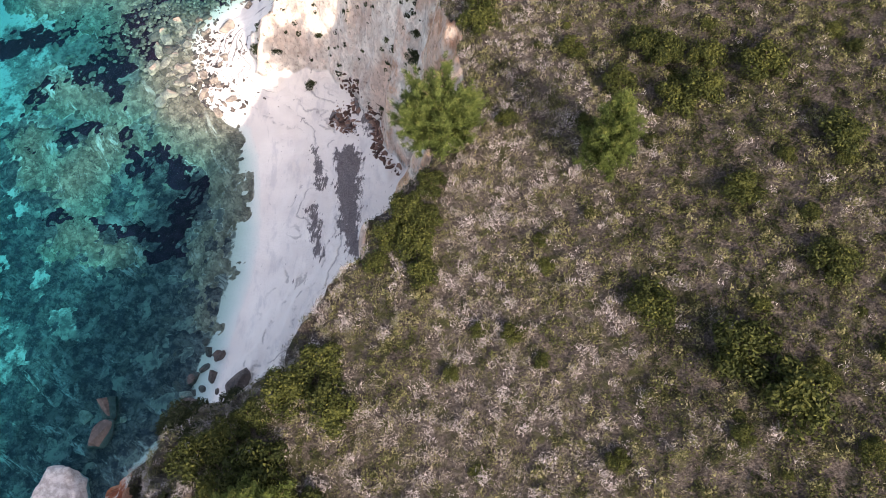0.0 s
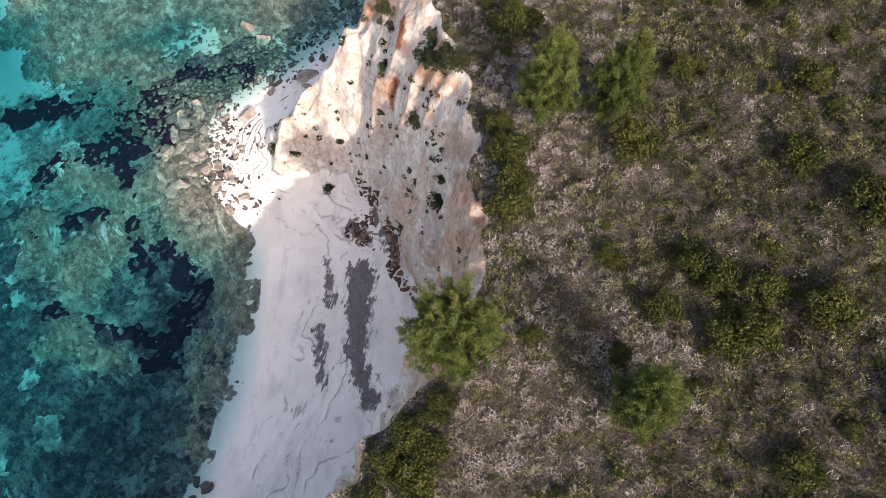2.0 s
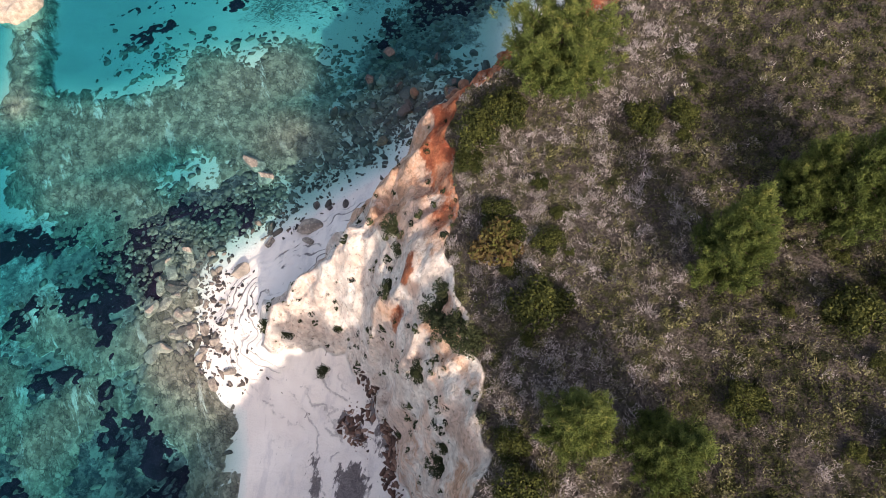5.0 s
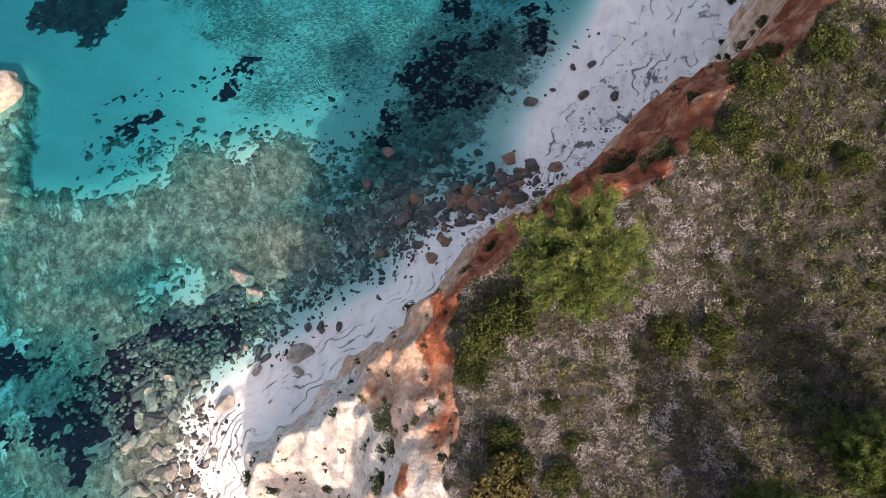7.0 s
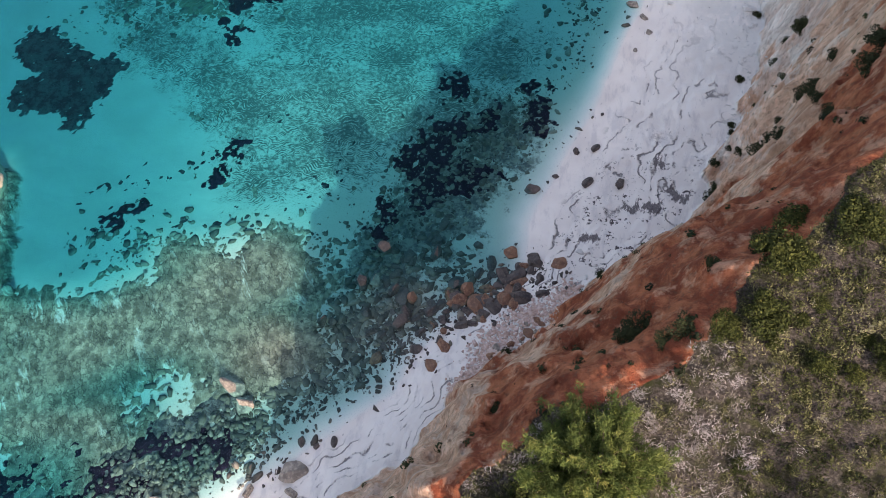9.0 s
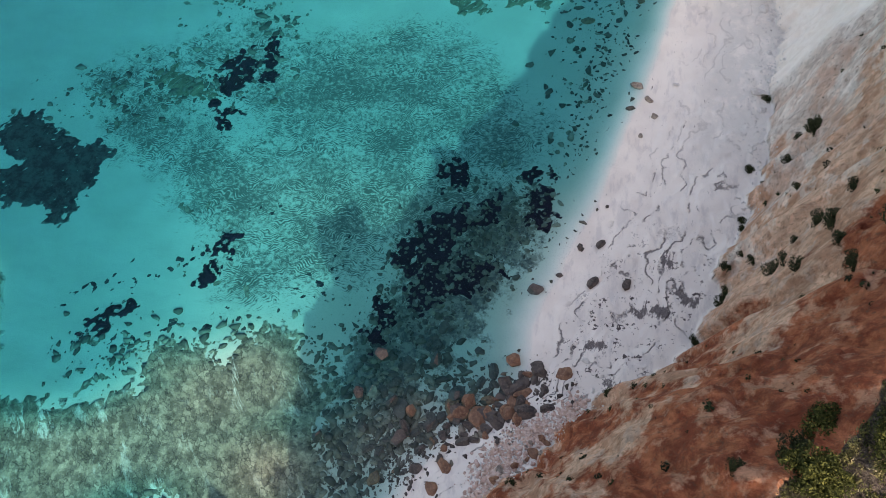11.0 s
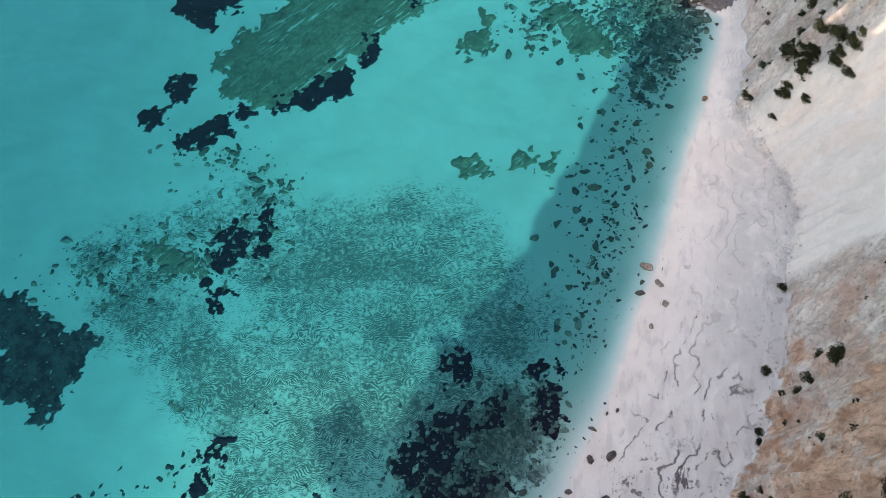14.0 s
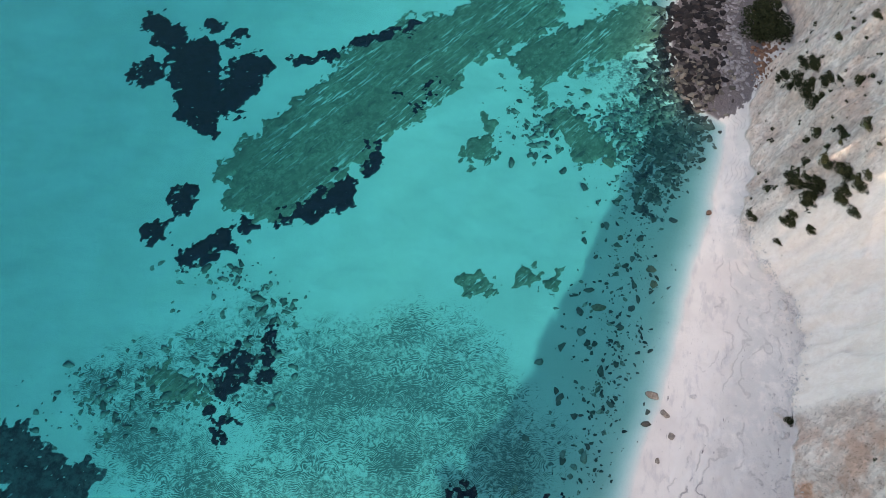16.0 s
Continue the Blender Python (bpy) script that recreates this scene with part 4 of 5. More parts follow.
def build_bushes():
    def thing(seed, radius, tall, count, material, label):
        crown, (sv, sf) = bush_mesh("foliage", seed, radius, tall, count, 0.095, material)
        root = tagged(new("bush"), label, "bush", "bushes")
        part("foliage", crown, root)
        part("stems", np_mesh("stems", sv, sf, None, BARK), root)
        return root
    green = [thing(71 + k, 1.5, 1.3, 4200, LEAF, "rounded dark green bush on the dry plateau") for k in range(3)]
    dark = [thing(81 + k, 1.3, 1.0, 2600, DARK_LEAF, "dark shrub clinging to the clay cliff, the four northernmost standing in for a cave") for k in range(2)]
    spots = [(18.2, 11.2, 1.5), (20.5, 7.9, 1.6), (13.2, 14.5, 1.2), (-9.3, 11.6, 1.2), (-8.2, 8.6, 1.3), (-2.6, 20.6, 1.1), (-3.4, 22.4, 1.0), (-2.2, 18.0, 0.9),
             (16.8, 30.5, 1.2), (9.5, 36.5, 0.7), (2.4, 40.3, 1.2), (16.5, 34.8, 1.1), (23.2, 32.6, 1.2), (19.5, 34.0, 1.0), (-13.2, 4.4, 1.6), (-10.6, 2.0, 1.4),
             (1.9, 57.9, 1.6), (-0.2, 60.6, 0.6), (2.2, 45.1, 1.2), (2.5, 42.7, 1.1), (1.2, 48.1, 0.9), (25.1, 60.7, 1.2), (21.9, 58.8, 1.3), (15.1, 35.9, 1.0),
             (12.9, 32.6, 0.9), (18.8, 31.2, 1.1), (11.3, 45.4, 1.3), (15.5, 52.5, 1.0), (-3.9, 71.6, 1.4), (-2.2, 73.4, 1.3), (-4.6, 69.4, 0.9),
             (14.7, 84.5, 0.7), (8.2, 72.9, 1.1), (-1.7, 65.0, 1.0), (-0.6, 63.4, 0.9), (11.6, 87.4, 1.1), (14.5, 95.0, 1.1), (11.1, 73.3, 0.9), (18.6, 85.1, 0.8)]
    spots += [(-4.6, 21.4, 0.95), (-3.4, 23.6, 1.0), (-2.0, 22.4, 0.9), (-1.6, 25.4, 0.85), (-5.6, 19.2, 0.7), (-11.8, 10.0, 1.3), (-14.2, 8.0, 1.0), (-16.4, 6.4, 1.1), (-18.2, 5.4, 1.2), (-16.2, 3.2, 1.0)]
    extra = np.random.default_rng(44)
    ex, ey = extra.uniform(-6, 32, 150), extra.uniform(0, 104, 150)
    fits = (terrain(ex, ey)[1]["top"] > 1.2) & (grain(ex, ey, 9, 66) + 0.5 * smooth(8, 18, ex) > 0.05)
    spots += [(float(u), float(v), float(s)) for u, v, s in zip(ex[fits], ey[fits], extra.uniform(0.25, 0.6, 150)[fits])]
    later = [(2.4, 63.0, 0.9), (20.0, 22.5, 1.0), (24.5, 16.5, 1.1), (27.0, 26.0, 1.2), (22.5, 44.0, 1.2), (26.5, 40.0, 1.3), (24.0, 50.5, 1.1), (17.0, 94.0, 1.2), (13.2, 91.2, 1.0), (12.4, 91.6, 1.2), (9.4, 86.6, 0.8)]
    rng = random.Random(8)
    for k, (x, y, s) in enumerate(spots + later):
        m = pose(x, y, float(height(x, y)) - 0.05, 0, 0, rng.uniform(0, 360)) @ Matrix.Diagonal((s, s, s * rng.uniform(0.85, 1.1), 1))
        if k < 3:
            green[k].matrix_world = m
        else:
            made = copy_thing(green[k % 3], m)
            made.matrix_basis = m
    tired = copy_thing(green[0], pose(-1.5, 62.2, float(height(-1.5, 62.2))))
    tired.children[0].data = bush_mesh("foliage", 77, 1.3, 1.4, 1900, 0.13, RUST_LEAF)[0]
    tagged(tired, "half-dead bush with rust brown leaves")
    # The first four shrubs are added in place of a cave's dark hollow.
    cliffs = [(28.0, 221.5, 3.0), (31.0, 220.0, 2.8), (29.5, 224.5, 2.8), (28.6, 219.0, 1.8), (29.7, 179.9, 2.0), (30.2, 177.1, 2.0), (29.9, 176.4, 1.6), (27.1, 180.8, 2.1), (26.8, 182.8, 1.3), (28.5, 180.4, 1.4), (28.2, 178.4, 1.4), (27.6, 178.2, 1.1), (28.7, 183.4, 1.4), (28.4, 181.6, 1.2), (29.1, 193.9, 1.3), (28.9, 193.3, 1.2), (29.2, 198.7, 2.3), (28.2, 200.9, 1.9), (27.6, 203.3, 1.4), (29.3, 195.9, 1.7), (29.9, 185.6, 0.8), (26.8, 177.7, 0.8), (26.9, 176.6, 1.0), (24.8, 182.8, 0.7), (23.7, 180.4, 0.9), (28.6, 188.2, 0.7), (31.3, 174.7, 0.9), (29.4, 200.5, 1.5), 
              (26.4, 175.2, 0.6), (30.4, 183.2, 1.0), (29.0, 188.0, 1.0), (32.6, 184.6, 1.1), (25.8, 177.0, 0.5), (31.0, 191.0, 0.9), (27.8, 135.8, 0.9), (27.2, 134.4, 0.7),
              (21.6, 116.4, 1.0), (20.7, 117.3, 0.9), (17.9, 112.2, 0.7), (24.0, 128.5, 0.5), (28.2, 150.2, 0.6), (23.4, 113.5, 1.2), (24.6, 116.0, 1.2), (5.6, 87.9, 1.2),
              (4.6, 87.0, 0.9), (12.6, 93.2, 1.1), (21.2, 118.6, 0.7), (20.4, 121.2, 0.6), (21.6, 122.0, 0.5), (9.2, 91.8, 0.6), (7.4, 86.8, 0.9), (6.4, 86.0, 0.7), (6.9, 103.6, 0.5), (-3.2, 92.0, 0.5),
              (-4.4, 81.6, 0.6), (-10.4, 61.8, 0.8), (-9.8, 64.3, 0.6), (-3.4, 56.6, 0.9), (-3.4, 48.8, 0.6), (-26.2, 61.4, 0.8), (-23.4, 60.6, 0.6), (-17.4, 61.6, 0.5)]
    cliffs += [(23.7, 119.5, 0.9), (23.1, 117.6, 1.1), (28.6, 137.2, 1.0), (28.3, 136.8, 0.9), (22.2, 120.4, 0.7), (21.1, 114.1, 0.8), (21.9, 111.2, 0.8), (25.3, 138.1, 0.6), (22.3, 117.4, 0.6), (21.9, 114.0, 0.7), (24.7, 127.0, 0.5), (24.0, 129.8, 0.5), (24.6, 120.7, 0.7), (23.0, 119.0, 0.5), (28.4, 138.3, 0.6)]
    cliffs += [(-5.3, 57.9, 1.15), (-4.1, 56.2, 1.2), (-2.6, 55.2, 1.1), (-6.5, 54.2, 0.8), (-3.7, 47.7, 1.0), (-5.0, 59.4, 0.8), (-8.8, 51.6, 0.5), (-19.4, 57.9, 0.7), (-10.6, 66.4, 0.9)]
    cliffs += [(-22, 9.2, 1.2), (-25.2, 8.8, 1.3), (-19.2, 11.2, 1.1), (-21.4, 12.8, 1.2), (-17.4, 14.2, 1.1), (-24.6, 11.4, 1.2), (-27.6, 9.6, 1.1), (-20.4, 7.4, 1.0)]
    mats = []
    for x, y, s in cliffs:
        if s > 1.2 and y < 205:
            mats += [(x + rng.gauss(0, 0.42 * s), y + rng.gauss(0, 0.42 * s), s * rng.uniform(0.3, 0.62)) for _ in range(4)]
        else:
            mats.append((x, y, s))
    for k, (x, y, s) in enumerate(mats):
        m = pose(x, y, float(height(x, y)) - 0.12, 0, 0, rng.uniform(0, 360)) @ Matrix.Diagonal((s, s, s * 0.7, 1))
        if k < 2:
            dark[k].matrix_world = m
        else:
            made = copy_thing(dark[k % 2], m)
            made.matrix_basis = m


def pine(seed, tall, reach, flat, label):
    """A pine: a leaning trunk, whorls of limbs and a crown of needle tufts that point outward and up."""
    rng = np.random.default_rng(seed)
    root = tagged(new("pine_tree"), label, "tree", "pines on the plateau")
    lean = rng.normal(0, 0.05 * tall, 2)
    spine = [(lean[0] * (k / 5) ** 1.5, lean[1] * (k / 5) ** 1.5, -0.3 + (tall * 0.95 + 0.3) * k / 5) for k in range(6)]
    sv, sf = tube(spine, [0.16, 0.14, 0.115, 0.085, 0.05, 0.015], 7)
    part("trunk", np_mesh("trunk", sv, sf, None, BARK, True), root)
    limbs, tufts, ways = [], [], []
    whorls = 9
    for w in range(whorls):
        u = 0.16 + 0.8 * w / (whorls - 1)
        shape = (1 - u) ** 0.55 if not flat else math.sqrt(max(0.05, 1 - (u * 1.5 - 0.62) ** 2))
        base = np.array([lean[0] * u ** 1.5, lean[1] * u ** 1.5, tall * u * 0.93])
        arms = 8 if w < whorls - 2 else 5
        for k in range(arms):
            a = 2 * np.pi * (k + 0.5 * (w % 2)) / arms + rng.normal(0, 0.22)
            length = reach * shape * rng.uniform(0.65, 1.12)
            rise = rng.uniform(0.2, 0.5) + 0.5 * u
            end = base + length * np.array([np.cos(a), np.sin(a), rise * 0.6])
            middle = base + 0.5 * length * np.array([np.cos(a), np.sin(a), rise * 0.25])
            limbs.append(tube([base, middle, end], [0.05, 0.035, 0.012], 5))
            for s in np.linspace(0.35, 1.0, max(3, int(length / 0.32))):
                p = (1 - s) ** 2 * base + 2 * s * (1 - s) * middle + s * s * end
                for _ in range(3):
                    tufts.append(p + rng.normal(0, 0.16 + 0.1 * s * length / 2, 3) * np.array([1, 1, 0.6]))
                    ways.append(np.array([np.cos(a) * 0.55, np.sin(a) * 0.55, 0.9]) + rng.normal(0, 0.22, 3))
    for _ in range(10):
        tufts.append(np.array([lean[0], lean[1], tall]) + rng.normal(0, 0.2, 3))
        ways.append(np.array([0, 0, 1.0]) + rng.normal(0, 0.25, 3))
    for lv, lf in limbs:
        part("limb", np_mesh("limb", lv, lf, None, BARK), root)
    tufts, ways = np.array(tufts), np.array(ways)
    ways /= np.linalg.norm(ways, axis=1, keepdims=True)
    per = 64
    n = len(tufts)
    along = rng.uniform(-0.34, 0.26, (n, per, 1))
    d = ways[:, None, :] * 0.9 + rng.normal(0, 0.75, (n, per, 3))
    d /= np.linalg.norm(d, axis=2, keepdims=True)
    start = tufts[:, None, :] + ways[:, None, :] * along
    side = np.cross(d, rng.normal(size=(n, per, 3)))
    side /= np.linalg.norm(side, axis=2, keepdims=True) + 1e-9
    start = start + rng.normal(0, 0.1, (n, per, 3))
    tip = start + d * rng.uniform(0.14, 0.3, (n, per, 1))
    v = np.stack([start - side * 0.026, start + side * 0.026, tip], 2).reshape(-1, 3)
    # Pale tips, darker inner and lower needles: light and shade put into the tint.
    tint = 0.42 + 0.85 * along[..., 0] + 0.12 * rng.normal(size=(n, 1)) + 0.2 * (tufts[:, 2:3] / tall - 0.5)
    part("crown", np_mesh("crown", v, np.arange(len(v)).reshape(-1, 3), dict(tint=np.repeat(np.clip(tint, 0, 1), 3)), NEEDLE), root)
    return root


def build_trees():
    slim = "young green pine with upright feathery tufts on the plateau"
    broad = "broad green pine at the edge of the cliff"
    kinds = [pine(91, 7.4, 2.5, False, slim), pine(92, 8.0, 2.7, False, slim), pine(93, 6.0, 3.1, True, broad)]
    spots = [(0, 4.7, 49.2, 1.0), (1, 9.7, 48.6, 0.95), (2, -1.0, 30.2, 1.0), (0, 11.0, 25.6, 0.92), (1, 13.7, 61.3, 1.0), (1, 20.8, 65.3, 1.15), (2, 1.0, 76.3, 1.25),
             (0, -12.6, 1.4, 1.0), (0, 18.3, 67.0, 0.85)]
    used = set()
    for kind, x, y, s in spots:
        m = pose(x, y, float(height(x, y)) - 0.05, 0, 0, 47 * x) @ Matrix.Diagonal((s, s, s * (1.3 if kind < 2 else 1.0), 1))
        if kind in used:
            made = copy_thing(kinds[kind], m)
            made.matrix_basis = m
        else:
            kinds[kind].matrix_world = m
            used.add(kind)


build_scrub()
build_bushes()
build_trees()


# ---- rocks ----
def rock_mesh(seed, detail, material):
    bm = bmesh.new()
    bmesh.ops.create_icosphere(bm, subdivisions=detail, radius=1)
    rng = random.Random(seed)
    shift = Vector((rng.uniform(-50, 50), rng.uniform(-50, 50), rng.uniform(-50, 50)))
    stretch = Vector((rng.uniform(0.85, 1.25), rng.uniform(0.6, 0.95), rng.uniform(0.45, 0.75)))
    cuts = [(Vector((rng.gauss(0, 1), rng.gauss(0, 1), rng.gauss(0, 1))).normalized(), rng.uniform(0.45, 0.82)) for _ in range(14)]
    for v in bm.verts:
        p = v.co.copy()
        for d, far in cuts:
            over = p.dot(d) - far
            if over > 0:
                p -= d * over
        p *= 1 + 0.13 * noise.noise(p * 1.6 + shift) + 0.05 * noise.noise(p * 4 + shift)
        v.co = Vector((p.x * stretch.x, p.y * stretch.y, p.z * stretch.z))
    me = bpy.data.meshes.new("boulder")
    bm.to_mesh(me)
    bm.free()
    me.materials.append(material)
    return me


BOULDERS = {}
for label, material in (("dark brown boulder", ROCK_DARK), ("tan boulder with pale edges", ROCK_TAN), ("rust red boulder", ROCK_RUST), ("white clay boulder", ROCK_WHITE)):
    BOULDERS[label] = [rock_mesh(100 + k + 10 * len(BOULDERS), 3, material) for k in range(5)]
KINDS = list(BOULDERS)
rock_rng = random.Random(21)


def boulder(kind, x, y, r, sunk=0.3, proud=False):
    ob = new("boulder", BOULDERS[KINDS[kind]][rock_rng.randrange(5)])
    z = float(height(x, y))
    under = " under clear water" if z < -0.35 else " at the water's edge" if z < 0.25 else " on the white beach"
    if proud and z < 0:
        top = 0.26 * r
        ob.matrix_world = pose(x, y, (z + top) / 2 - 0.05, 0, 0, rock_rng.uniform(0, 360)) @ Matrix.Diagonal((r, r, (top - z) / 0.9, 1))
        return tagged(ob, KINDS[kind] + " standing out of the shallow water", "rock", "boulders along the shore")
    ob.matrix_world = pose(x, y, z + r * (0.45 - sunk), 0, 0, rock_rng.uniform(0, 360)) @ Matrix.Diagonal((r, r, r * rock_rng.uniform(0.8, 1.1), 1))
    tagged(ob, KINDS[kind] + under, "rock", "boulders along the shore")


NAMED_TAN = [(-35.4, 84.9, 2.0), (-33.2, 83.2, 1.9), (-20.9, 101.2, 1.2), (-32.6, 69.1, 1.9), (-25.5, 76.1, 2.0), (-25.0, 74.1, 0.9), (-30.1, 73.6, 0.9), (-42.5, 69.6, 0.9), (-43.1, 13.5, 1.3), (-38.4, 13.2, 0.7), (-31.2, 15.9, 0.9),
             (-40.5, 71.1, 0.8), (-42.6, 63.0, 1.2), (-40.1, 65.0, 0.8), (-36.7, 60.6, 1.2), (-32.5, 59.0, 0.9), (-30.4, 56.4, 0.9), (-32.3, 54.7, 1.0), (-32.1, 63.6, 0.7),
             (-38.8, 60.0, 1.0), (-38.0, 63.0, 0.9), (-42.9, 66.9, 0.7), (-34.6, 58.4, 0.9), (-37.2, 58.1, 0.7), (10.2, 151.9, 1.0), (11.9, 149.4, 0.8), (12.7, 146.4, 0.8), (10.9, 142.8, 0.5)]
NAMED_DARK = [(-16.6, 95.9, 1.5), (-16.0, 97.4, 1.0), (-11.3, 97.1, 0.9), (-10.2, 100.6, 1.2), (-6.3, 100.3, 1.5), (-22.2, 100.5, 1.3), (-18.1, 100.3, 0.9), (-13.5, 106.2, 1.2), (-20.8, 106.0, 1.5), (-3.4, 102.6, 1.1), (-25.1, 95.1, 0.9), (-24.9, 87.2, 0.7), (-8.1, 108.3, 0.9), (-2.0, 117.5, 1.4), (1.0, 119.6, 0.6), (5.1, 118.9, 1.0), (9.4, 119.2, 1.1),
              (5.9, 124.7, 0.8), (3.4, 123.9, 0.7), (-26.4, 95.0, 0.7), (-21.1, 96.8, 1.0), (-0.7, 106.9, 1.1), (-21.6, 80.3, 0.7), (-23.5, 79.6, 0.6), (-25.4, 80.0, 0.8),
              (-24.5, 17.0, 1.7), (-40.7, 11.2, 2.3), (-40.3, 14.6, 1.8), (-31.4, 14.4, 1.5), (-29.9, 14.5, 1.2), (-30.7, 18.0, 1.2), (-28.3, 18.1, 0.9), (-34.4, 12.2, 0.7), (-27.6, 20.4, 0.8), (-32.4, 17.0, 0.8), (-2.9, 149.5, 0.6), (6.7, 130.7, 0.4),
              (-4.5, 188.9, 0.9), (-0.7, 186.1, 0.9), (-0.5, 163.8, 0.9), (7.1, 165.2, 0.8), (13.5, 181.0, 0.7)]
NAMED_RUST = [(-15.6, 99.5, 1.1), (-10.7, 93.5, 1.0), (-11.9, 90.9, 1.0), (2.3, 106.1, 1.4), (-2.3, 103.2, 1.1), (9.9, 172.0, 0.8),
              (2.3, 165.0, 1.0), (5.3, 177.2, 0.7), (2.9, 191.5, 1.1), (10.4, 169.4, 0.9), (18.9, 182.7, 0.7), (-1.1, 205.7, 1.0)]
NAMED_TAN += [(-70.6, 99.5, 0.5), (-68.6, 93.2, 0.95)]
NAMED_WHITE = [(4.8, 108.2, 0.7), (15.8, 152.3, 0.7), (27.2, 151.1, 1.3), (28.4, 167.0, 0.8)]
for kind, spots in ((1, NAMED_TAN), (0, NAMED_DARK), (2, NAMED_RUST), (3, NAMED_WHITE)):
    for x, y, r in spots:
        boulder(kind, x, y, r, proud=r > 1.4 or x < -60 or 92 < y < 108 or 55 < y < 72)
# stretches of shore with many boulders: x0, y0, x1, y1, half width, count, least and largest radius, kinds
STRETCHES = [(-40, 68, -34, 58, 5.0, 40, 0.4, 1.0, (1, 1, 0)), (-45, 72, -37, 58, 3.6, 34, 0.8, 1.7, (1, 1, 0)), (-4.5, 93, 1, 98, 1.2, 16, 0.3, 0.9, (2, 1)), (-28, 80, -14, 95, 3.5, 26, 0.3, 0.8, (0, 0, 1)), (-20, 93, 0, 104, 3.5, 44, 0.3, 1.1, (0, 0, 2)),
             (-32, 13, -28, 21, 3.0, 16, 0.4, 0.9, (0,)), (-15, 97, -1, 105, 4.2, 58, 0.6, 1.9, (0, 0, 0, 2)), (-22, 100, -12, 112, 4.0, 18, 0.6, 1.3, (0,)), (27, 140, 29.5, 168, 1.3, 16, 0.2, 0.6, (3,))]
for ax, ay, bx, by, half, count, least, most, kinds in STRETCHES:
    for _ in range(count):
        u = rock_rng.random()
        r = least + (most - least) * rock_rng.random() ** 2
        boulder(rock_rng.choice(kinds), ax + (bx - ax) * u + rock_rng.gauss(0, half * 0.5), ay + (by - ay) * u + rock_rng.gauss(0, half * 0.5), r)


def build_stones(name, strokes, count, least, most, material, label, seed, detail=1, power=2.5, lift=0.0):
    """Small stones lying close together along stretches of the shore, too many to count."""
    rng = np.random.default_rng(seed)
    base = rock_mesh(seed, detail, material)
    bv = np.array([v.co[:] for v in base.vertices])
    bf = np.array([p.vertices[:] for p in base.polygons])
    s = np.array(strokes)
    which = rng.choice(len(s), count, p=s[:, 5] / s[:, 5].sum())
    u = rng.uniform(0, 1, count)
    x = s[which, 0] + (s[which, 2] - s[which, 0]) * u + rng.normal(0, 0.55, count) * s[which, 4]
    y = s[which, 1] + (s[which, 3] - s[which, 1]) * u + rng.normal(0, 0.55, count) * s[which, 4]
    keep = grain(x, y, 5, seed) + rng.normal(0, 0.5, count) > -0.1
    x, y = x[keep], y[keep]
    r = least + (most - least) * rng.uniform(0, 1, len(x)) ** power
    a = rng.uniform(0, 2 * np.pi, len(x))
    z, on = terrain(x, y)
    keep = on["foot"] < 0.5
    x, y, r, a, z = x[keep], y[keep], r[keep], a[keep], z[keep]
    ca, sa = np.cos(a)[:, None], np.sin(a)[:, None]
    jitter = 1 + (0.2 if detail == 1 else 0.07) * rng.normal(size=(len(x), len(bv)))
    longer = rng.uniform(0.8, 1.45, (len(x), 1))
    vx, vy, vz = bv[None, :, 0] * jitter * longer, bv[None, :, 1] * jitter, bv[None, :, 2] * jitter
    v = np.stack([x[:, None] + r[:, None] * (vx * ca - vy * sa), y[:, None] + r[:, None] * (vx * sa + vy * ca), z[:, None] + lift + r[:, None] * (vz * 0.5 + 0.1)], -1).reshape(-1, 3)
    f = (bf[None] + np.arange(len(x))[:, None, None] * len(bv)).reshape(-1, 3)
    bpy.data.meshes.remove(base)
    tagged(new(name, np_mesh(name, v, f, None, material)), label, "stones", kind="stuff")


build_stones("shore_stones", [(-40, 70, -32, 55, 6, 3), (-30, 82, -14, 96, 4, 4), (-22, 95, 0, 104, 4, 4), (-20, 110, -6, 130, 7, 4), (-5, 122, 7, 160, 3.5, 0.7), (4, 160, 12, 190, 5, 0.5),
                              (5, 190, 18, 212, 6, 4), (2, 140, 7, 165, 4, 0.4), (6, 165, 12, 192, 4, 0.6), (-45, 60, -34, 52, 5, 1), (-42, 76, -28, 80, 4, 2)], 8200, 0.12, 0.55, STONE_SHORE,
             "scattered brown stones along and under the waterline", 131)
build_stones("bed_stones", [(-75, 140, -45, 150, 6, 3), (-62, 100, -25, 106, 5, 3), (-30, 100, -22, 92, 5, 2), (-20, 112, -4, 132, 8, 1.5), (-12, 196, 8, 200, 6, 3), (-60, 165, -45, 158, 4, 1),
                            (-55, 60, -40, 40, 10, 3), (-1, 142, 7, 188, 6, 1.4), (-60, 84, -34, 96, 8, 3), (-27, 92, -12, 104, 6, 8), (-34, 84, -24, 95, 5, 4), (-44, 74, -32, 80, 5, 6), (-46, 70, -38, 58, 5, 4), (8, 196, 18, 212, 6, 8), (10, 186, 17, 200, 3.5, 5)], 12000, 0.18, 1.0, STONE_BED, "olive-grey stones on the seabed", 132)
build_stones("weed_stones", [(-21, 108, -8, 130, 7, 6), (-54, 66, -42, 72, 5, 3), (-44, 72, -34, 79, 4, 4), (-10, 118, -4, 132, 4, 2)], 2000, 0.12, 0.6, STONE_BED, "olive-grey stones lying among the seagrass", 137, 1, 2.0, 0.5)
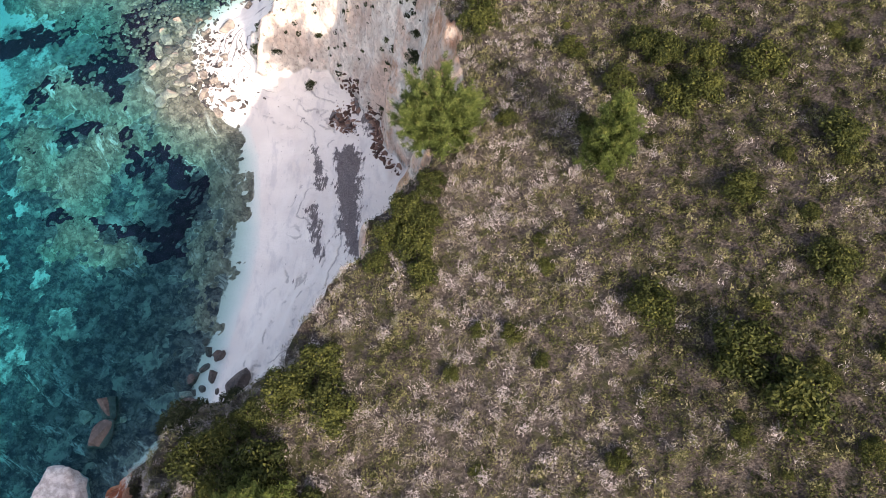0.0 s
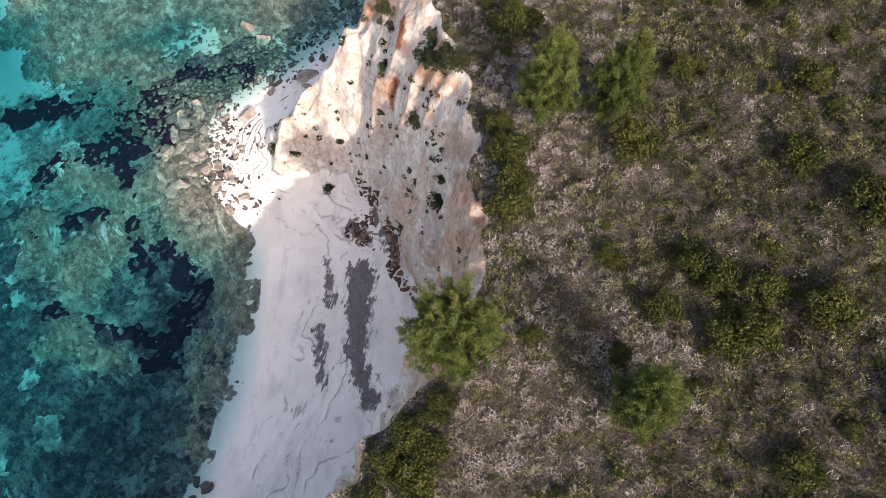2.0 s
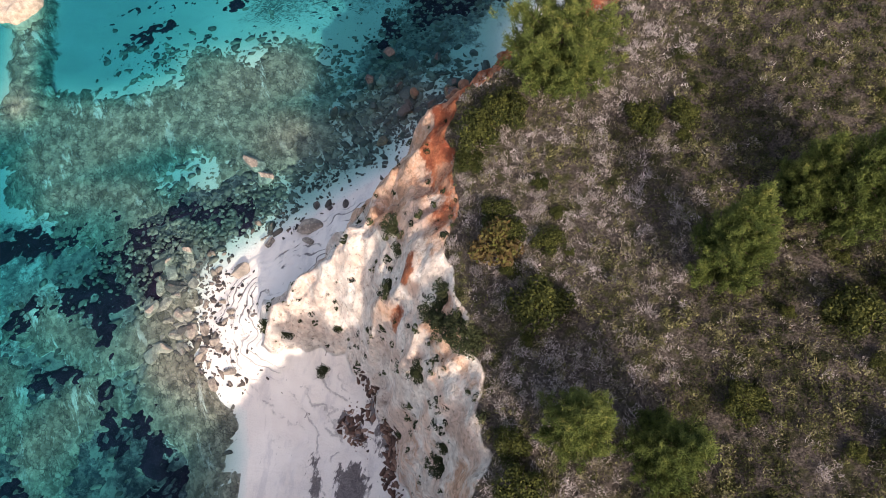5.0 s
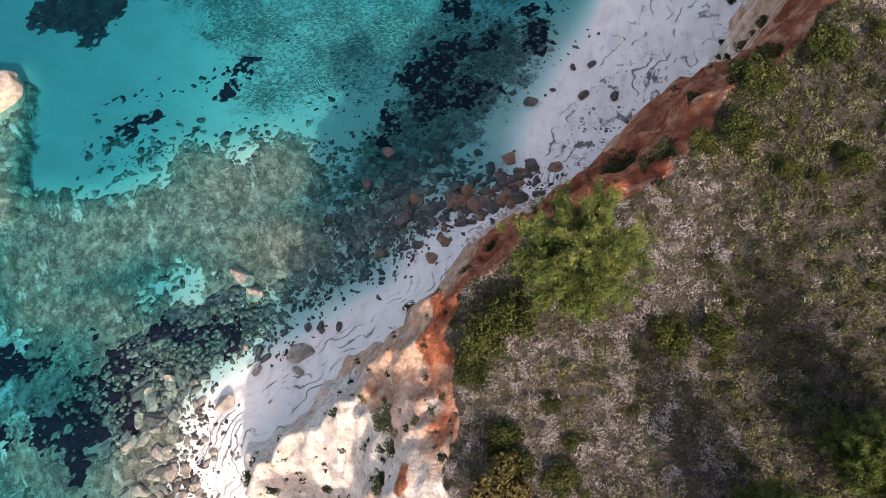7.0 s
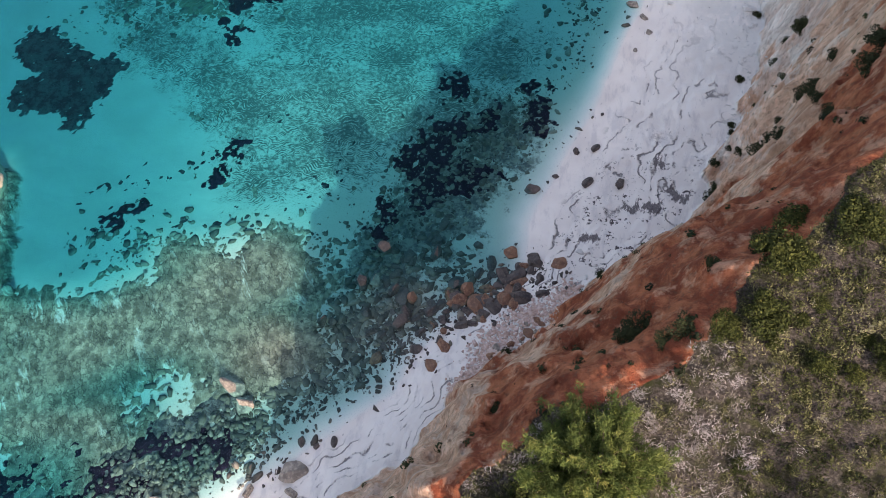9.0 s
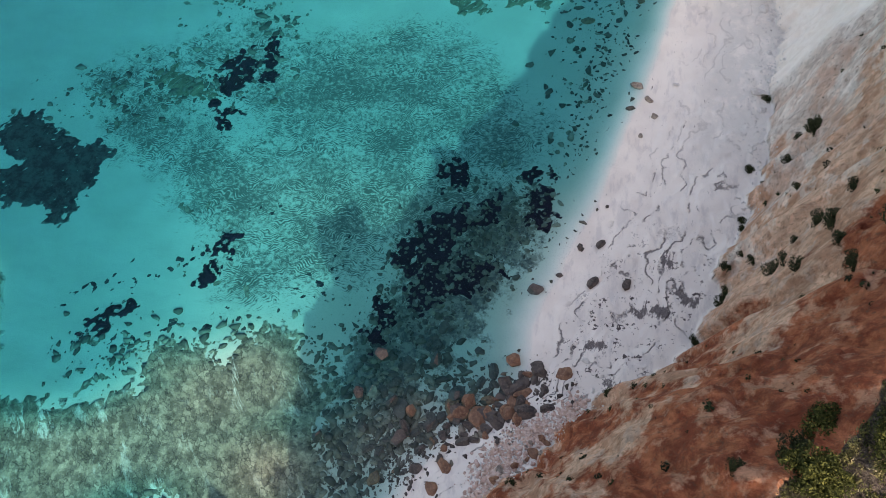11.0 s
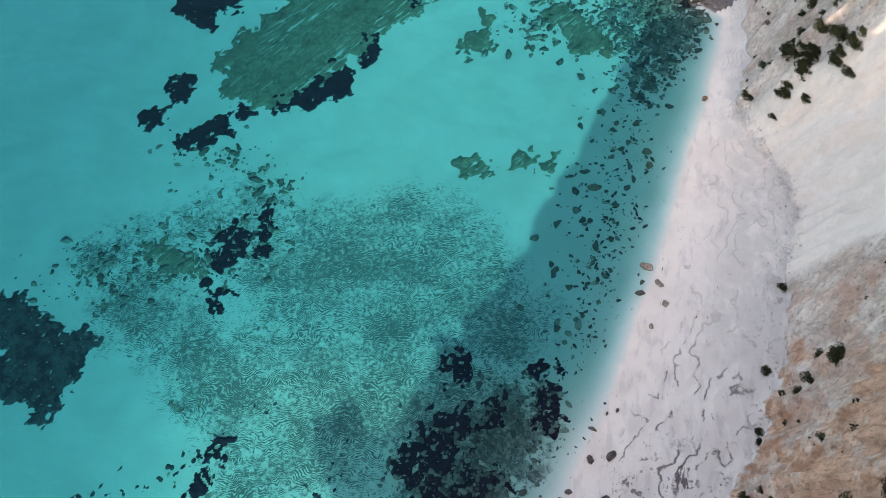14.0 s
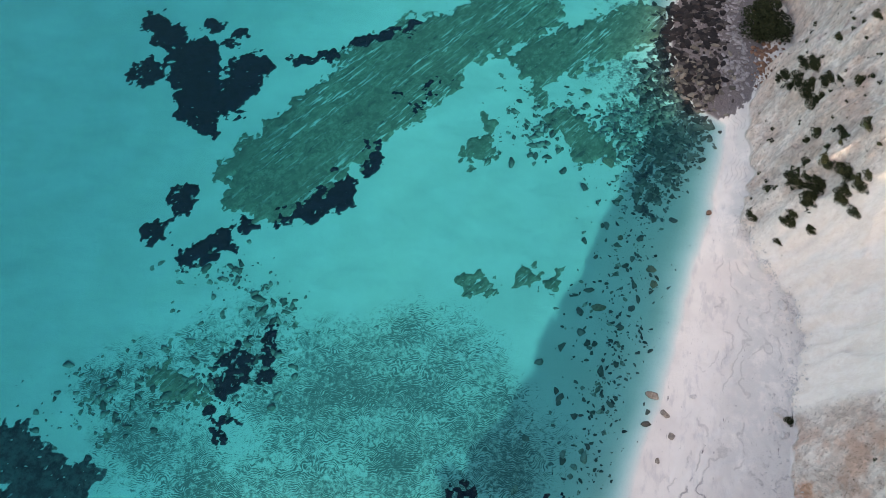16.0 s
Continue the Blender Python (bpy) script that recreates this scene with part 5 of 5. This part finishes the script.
build_stones("clay_rubble", [(26, 138, 29, 168, 2, 3), (0, 98, 8, 104, 2.0, 2), (-6, 92, -2, 97, 2.0, 5), (24, 128, 27, 140, 1.5, 1), (28.6, 150, 31, 162, 1.2, 3), (31, 162, 29.4, 168, 1.0, 2), (29.4, 168, 25, 175, 0.9, 2), (25, 175, 23, 181, 0.9, 2), (23, 181, 26.6, 189.6, 0.9, 1)], 4600, 0.06, 0.34, ROCK_WHITE, "pale clay rubble under the cliff", 133)
build_stones("fallen_clay", [(-6, 91.5, -1.5, 98, 2.2, 4), (-1, 98, 4, 102.5, 1.6, 2), (-8.5, 87, -6.5, 91, 1.0, 1)], 3600, 0.07, 0.42, ROCK_PINK, "pink clay rubble fanned out below the red cliff", 138)
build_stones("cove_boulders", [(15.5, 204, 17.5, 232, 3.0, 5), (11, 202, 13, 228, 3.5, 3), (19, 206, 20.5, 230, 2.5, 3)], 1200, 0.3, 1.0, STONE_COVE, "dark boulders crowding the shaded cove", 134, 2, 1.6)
build_stones("fallen_rocks", [(-15.2, 58.2, -11.4, 55.3, 1.2, 3), (-11.4, 55.3, -9.6, 50.3, 0.9, 4), (-9.6, 50.3, -9.6, 46.8, 0.8, 3), (-9.4, 46.8, -6.6, 43.9, 0.6, 2), (-15.2, 53.5, -13.4, 50.5, 1.4, 3)], 900, 0.08, 0.6, STONE_FALLEN, "brown and rusty rocks fallen along the foot of the cliff", 139, 1, 2.2)
build_stones("cove_cobbles", [(23.5, 206, 24.5, 230, 2.6, 3), (20, 204, 21, 230, 2.5, 1)], 420, 0.2, 0.75, ROCK_GREY, "pale grey cobbles at the back of the cove", 135, 2, 1.5)
build_stones("cove_rubble", [(28.5, 208, 29.5, 217, 2.4, 3)], 260, 0.15, 0.7, ROCK_RUST, "rust red rubble fallen from the cliff", 136, 2, 2.0)


# ---- sea stacks beyond the reef ----
def sea_stack(x, y, r, tall, seed, label, material=ROCK_TAN, base=-0.6):
    bm = bmesh.new()
    bmesh.ops.create_icosphere(bm, subdivisions=4, radius=1)
    shift = Vector((seed * 3.1, seed * 1.7, 0))
    for v in bm.verts:
        p = v.co.copy()
        g = 1 + 0.3 * noise.noise(p * 1.3 + shift) + 0.14 * noise.noise(p * 3.7 + shift)
        flat = min(p.z, 0.55)
        v.co = Vector((p.x * g * r, p.y * g * r * 1.3, flat * g * tall))
    me = bpy.data.meshes.new("sea_rock")
    bm.to_mesh(me)
    bm.free()
    me.materials.append(material)
    me.shade_smooth()
    ob = new("sea_rock", me)
    ob.location = (x, y, base)
    tagged(ob, label, "rock")


sea_stack(-77.8, 106.8, 3.0, 4.4, 1, "cream sea stack standing in turquoise water", ROCK_CREAM)
sea_stack(-43.4, 3.4, 3.2, 3.4, 3, "pale grey rock island off the red cliff", ROCK_ISLE)


def build_cliff_tufts():
    rng = np.random.default_rng(15)
    x, y = rng.uniform(-30, 42, 16000), rng.uniform(0, 225, 16000)
    z, on = terrain(x, y)
    want = 0.16 + 0.45 * smooth(42, 50, y) * (1 - smooth(66, 70, y)) + 0.25 * smooth(180, 190, y)
    want = want * (1 - 0.97 * smooth(144, 150, y) * (1 - smooth(174, 180, y)))
    keep = (on["foot"] > 0.3) & (on["top"] < 0) & (rng.uniform(0, 1, len(x)) < want) & (grain(x, y, 5, 71) > -0.35)
    c = np.stack([x, y, z - 0.05], -1)[keep]
    per = 26
    size = rng.uniform(0.16, 0.62, len(c)) ** 1.2
    d = rng.normal(size=(len(c), per, 3))
    d[..., 2] = np.abs(d[..., 2]) * 0.7
    d /= np.linalg.norm(d, axis=2, keepdims=True)
    spot = (c[:, None, :] + d * (size[:, None] * rng.uniform(0.4, 1, (len(c), per)))[..., None]).reshape(-1, 3)
    v, f = leaves(spot, np.repeat(size, per) * 0.42, d.reshape(-1, 3), rng)
    tone = rng.uniform(0.05, 0.75, len(c))
    tagged(new("cliff_tufts", np_mesh("cliff_tufts", v, f, dict(tint=np.repeat(tone, per * 4)), DARK_LEAF)), "small dark tufts dotted over the clay cliffs", "scrub", kind="stuff")


build_cliff_tufts()
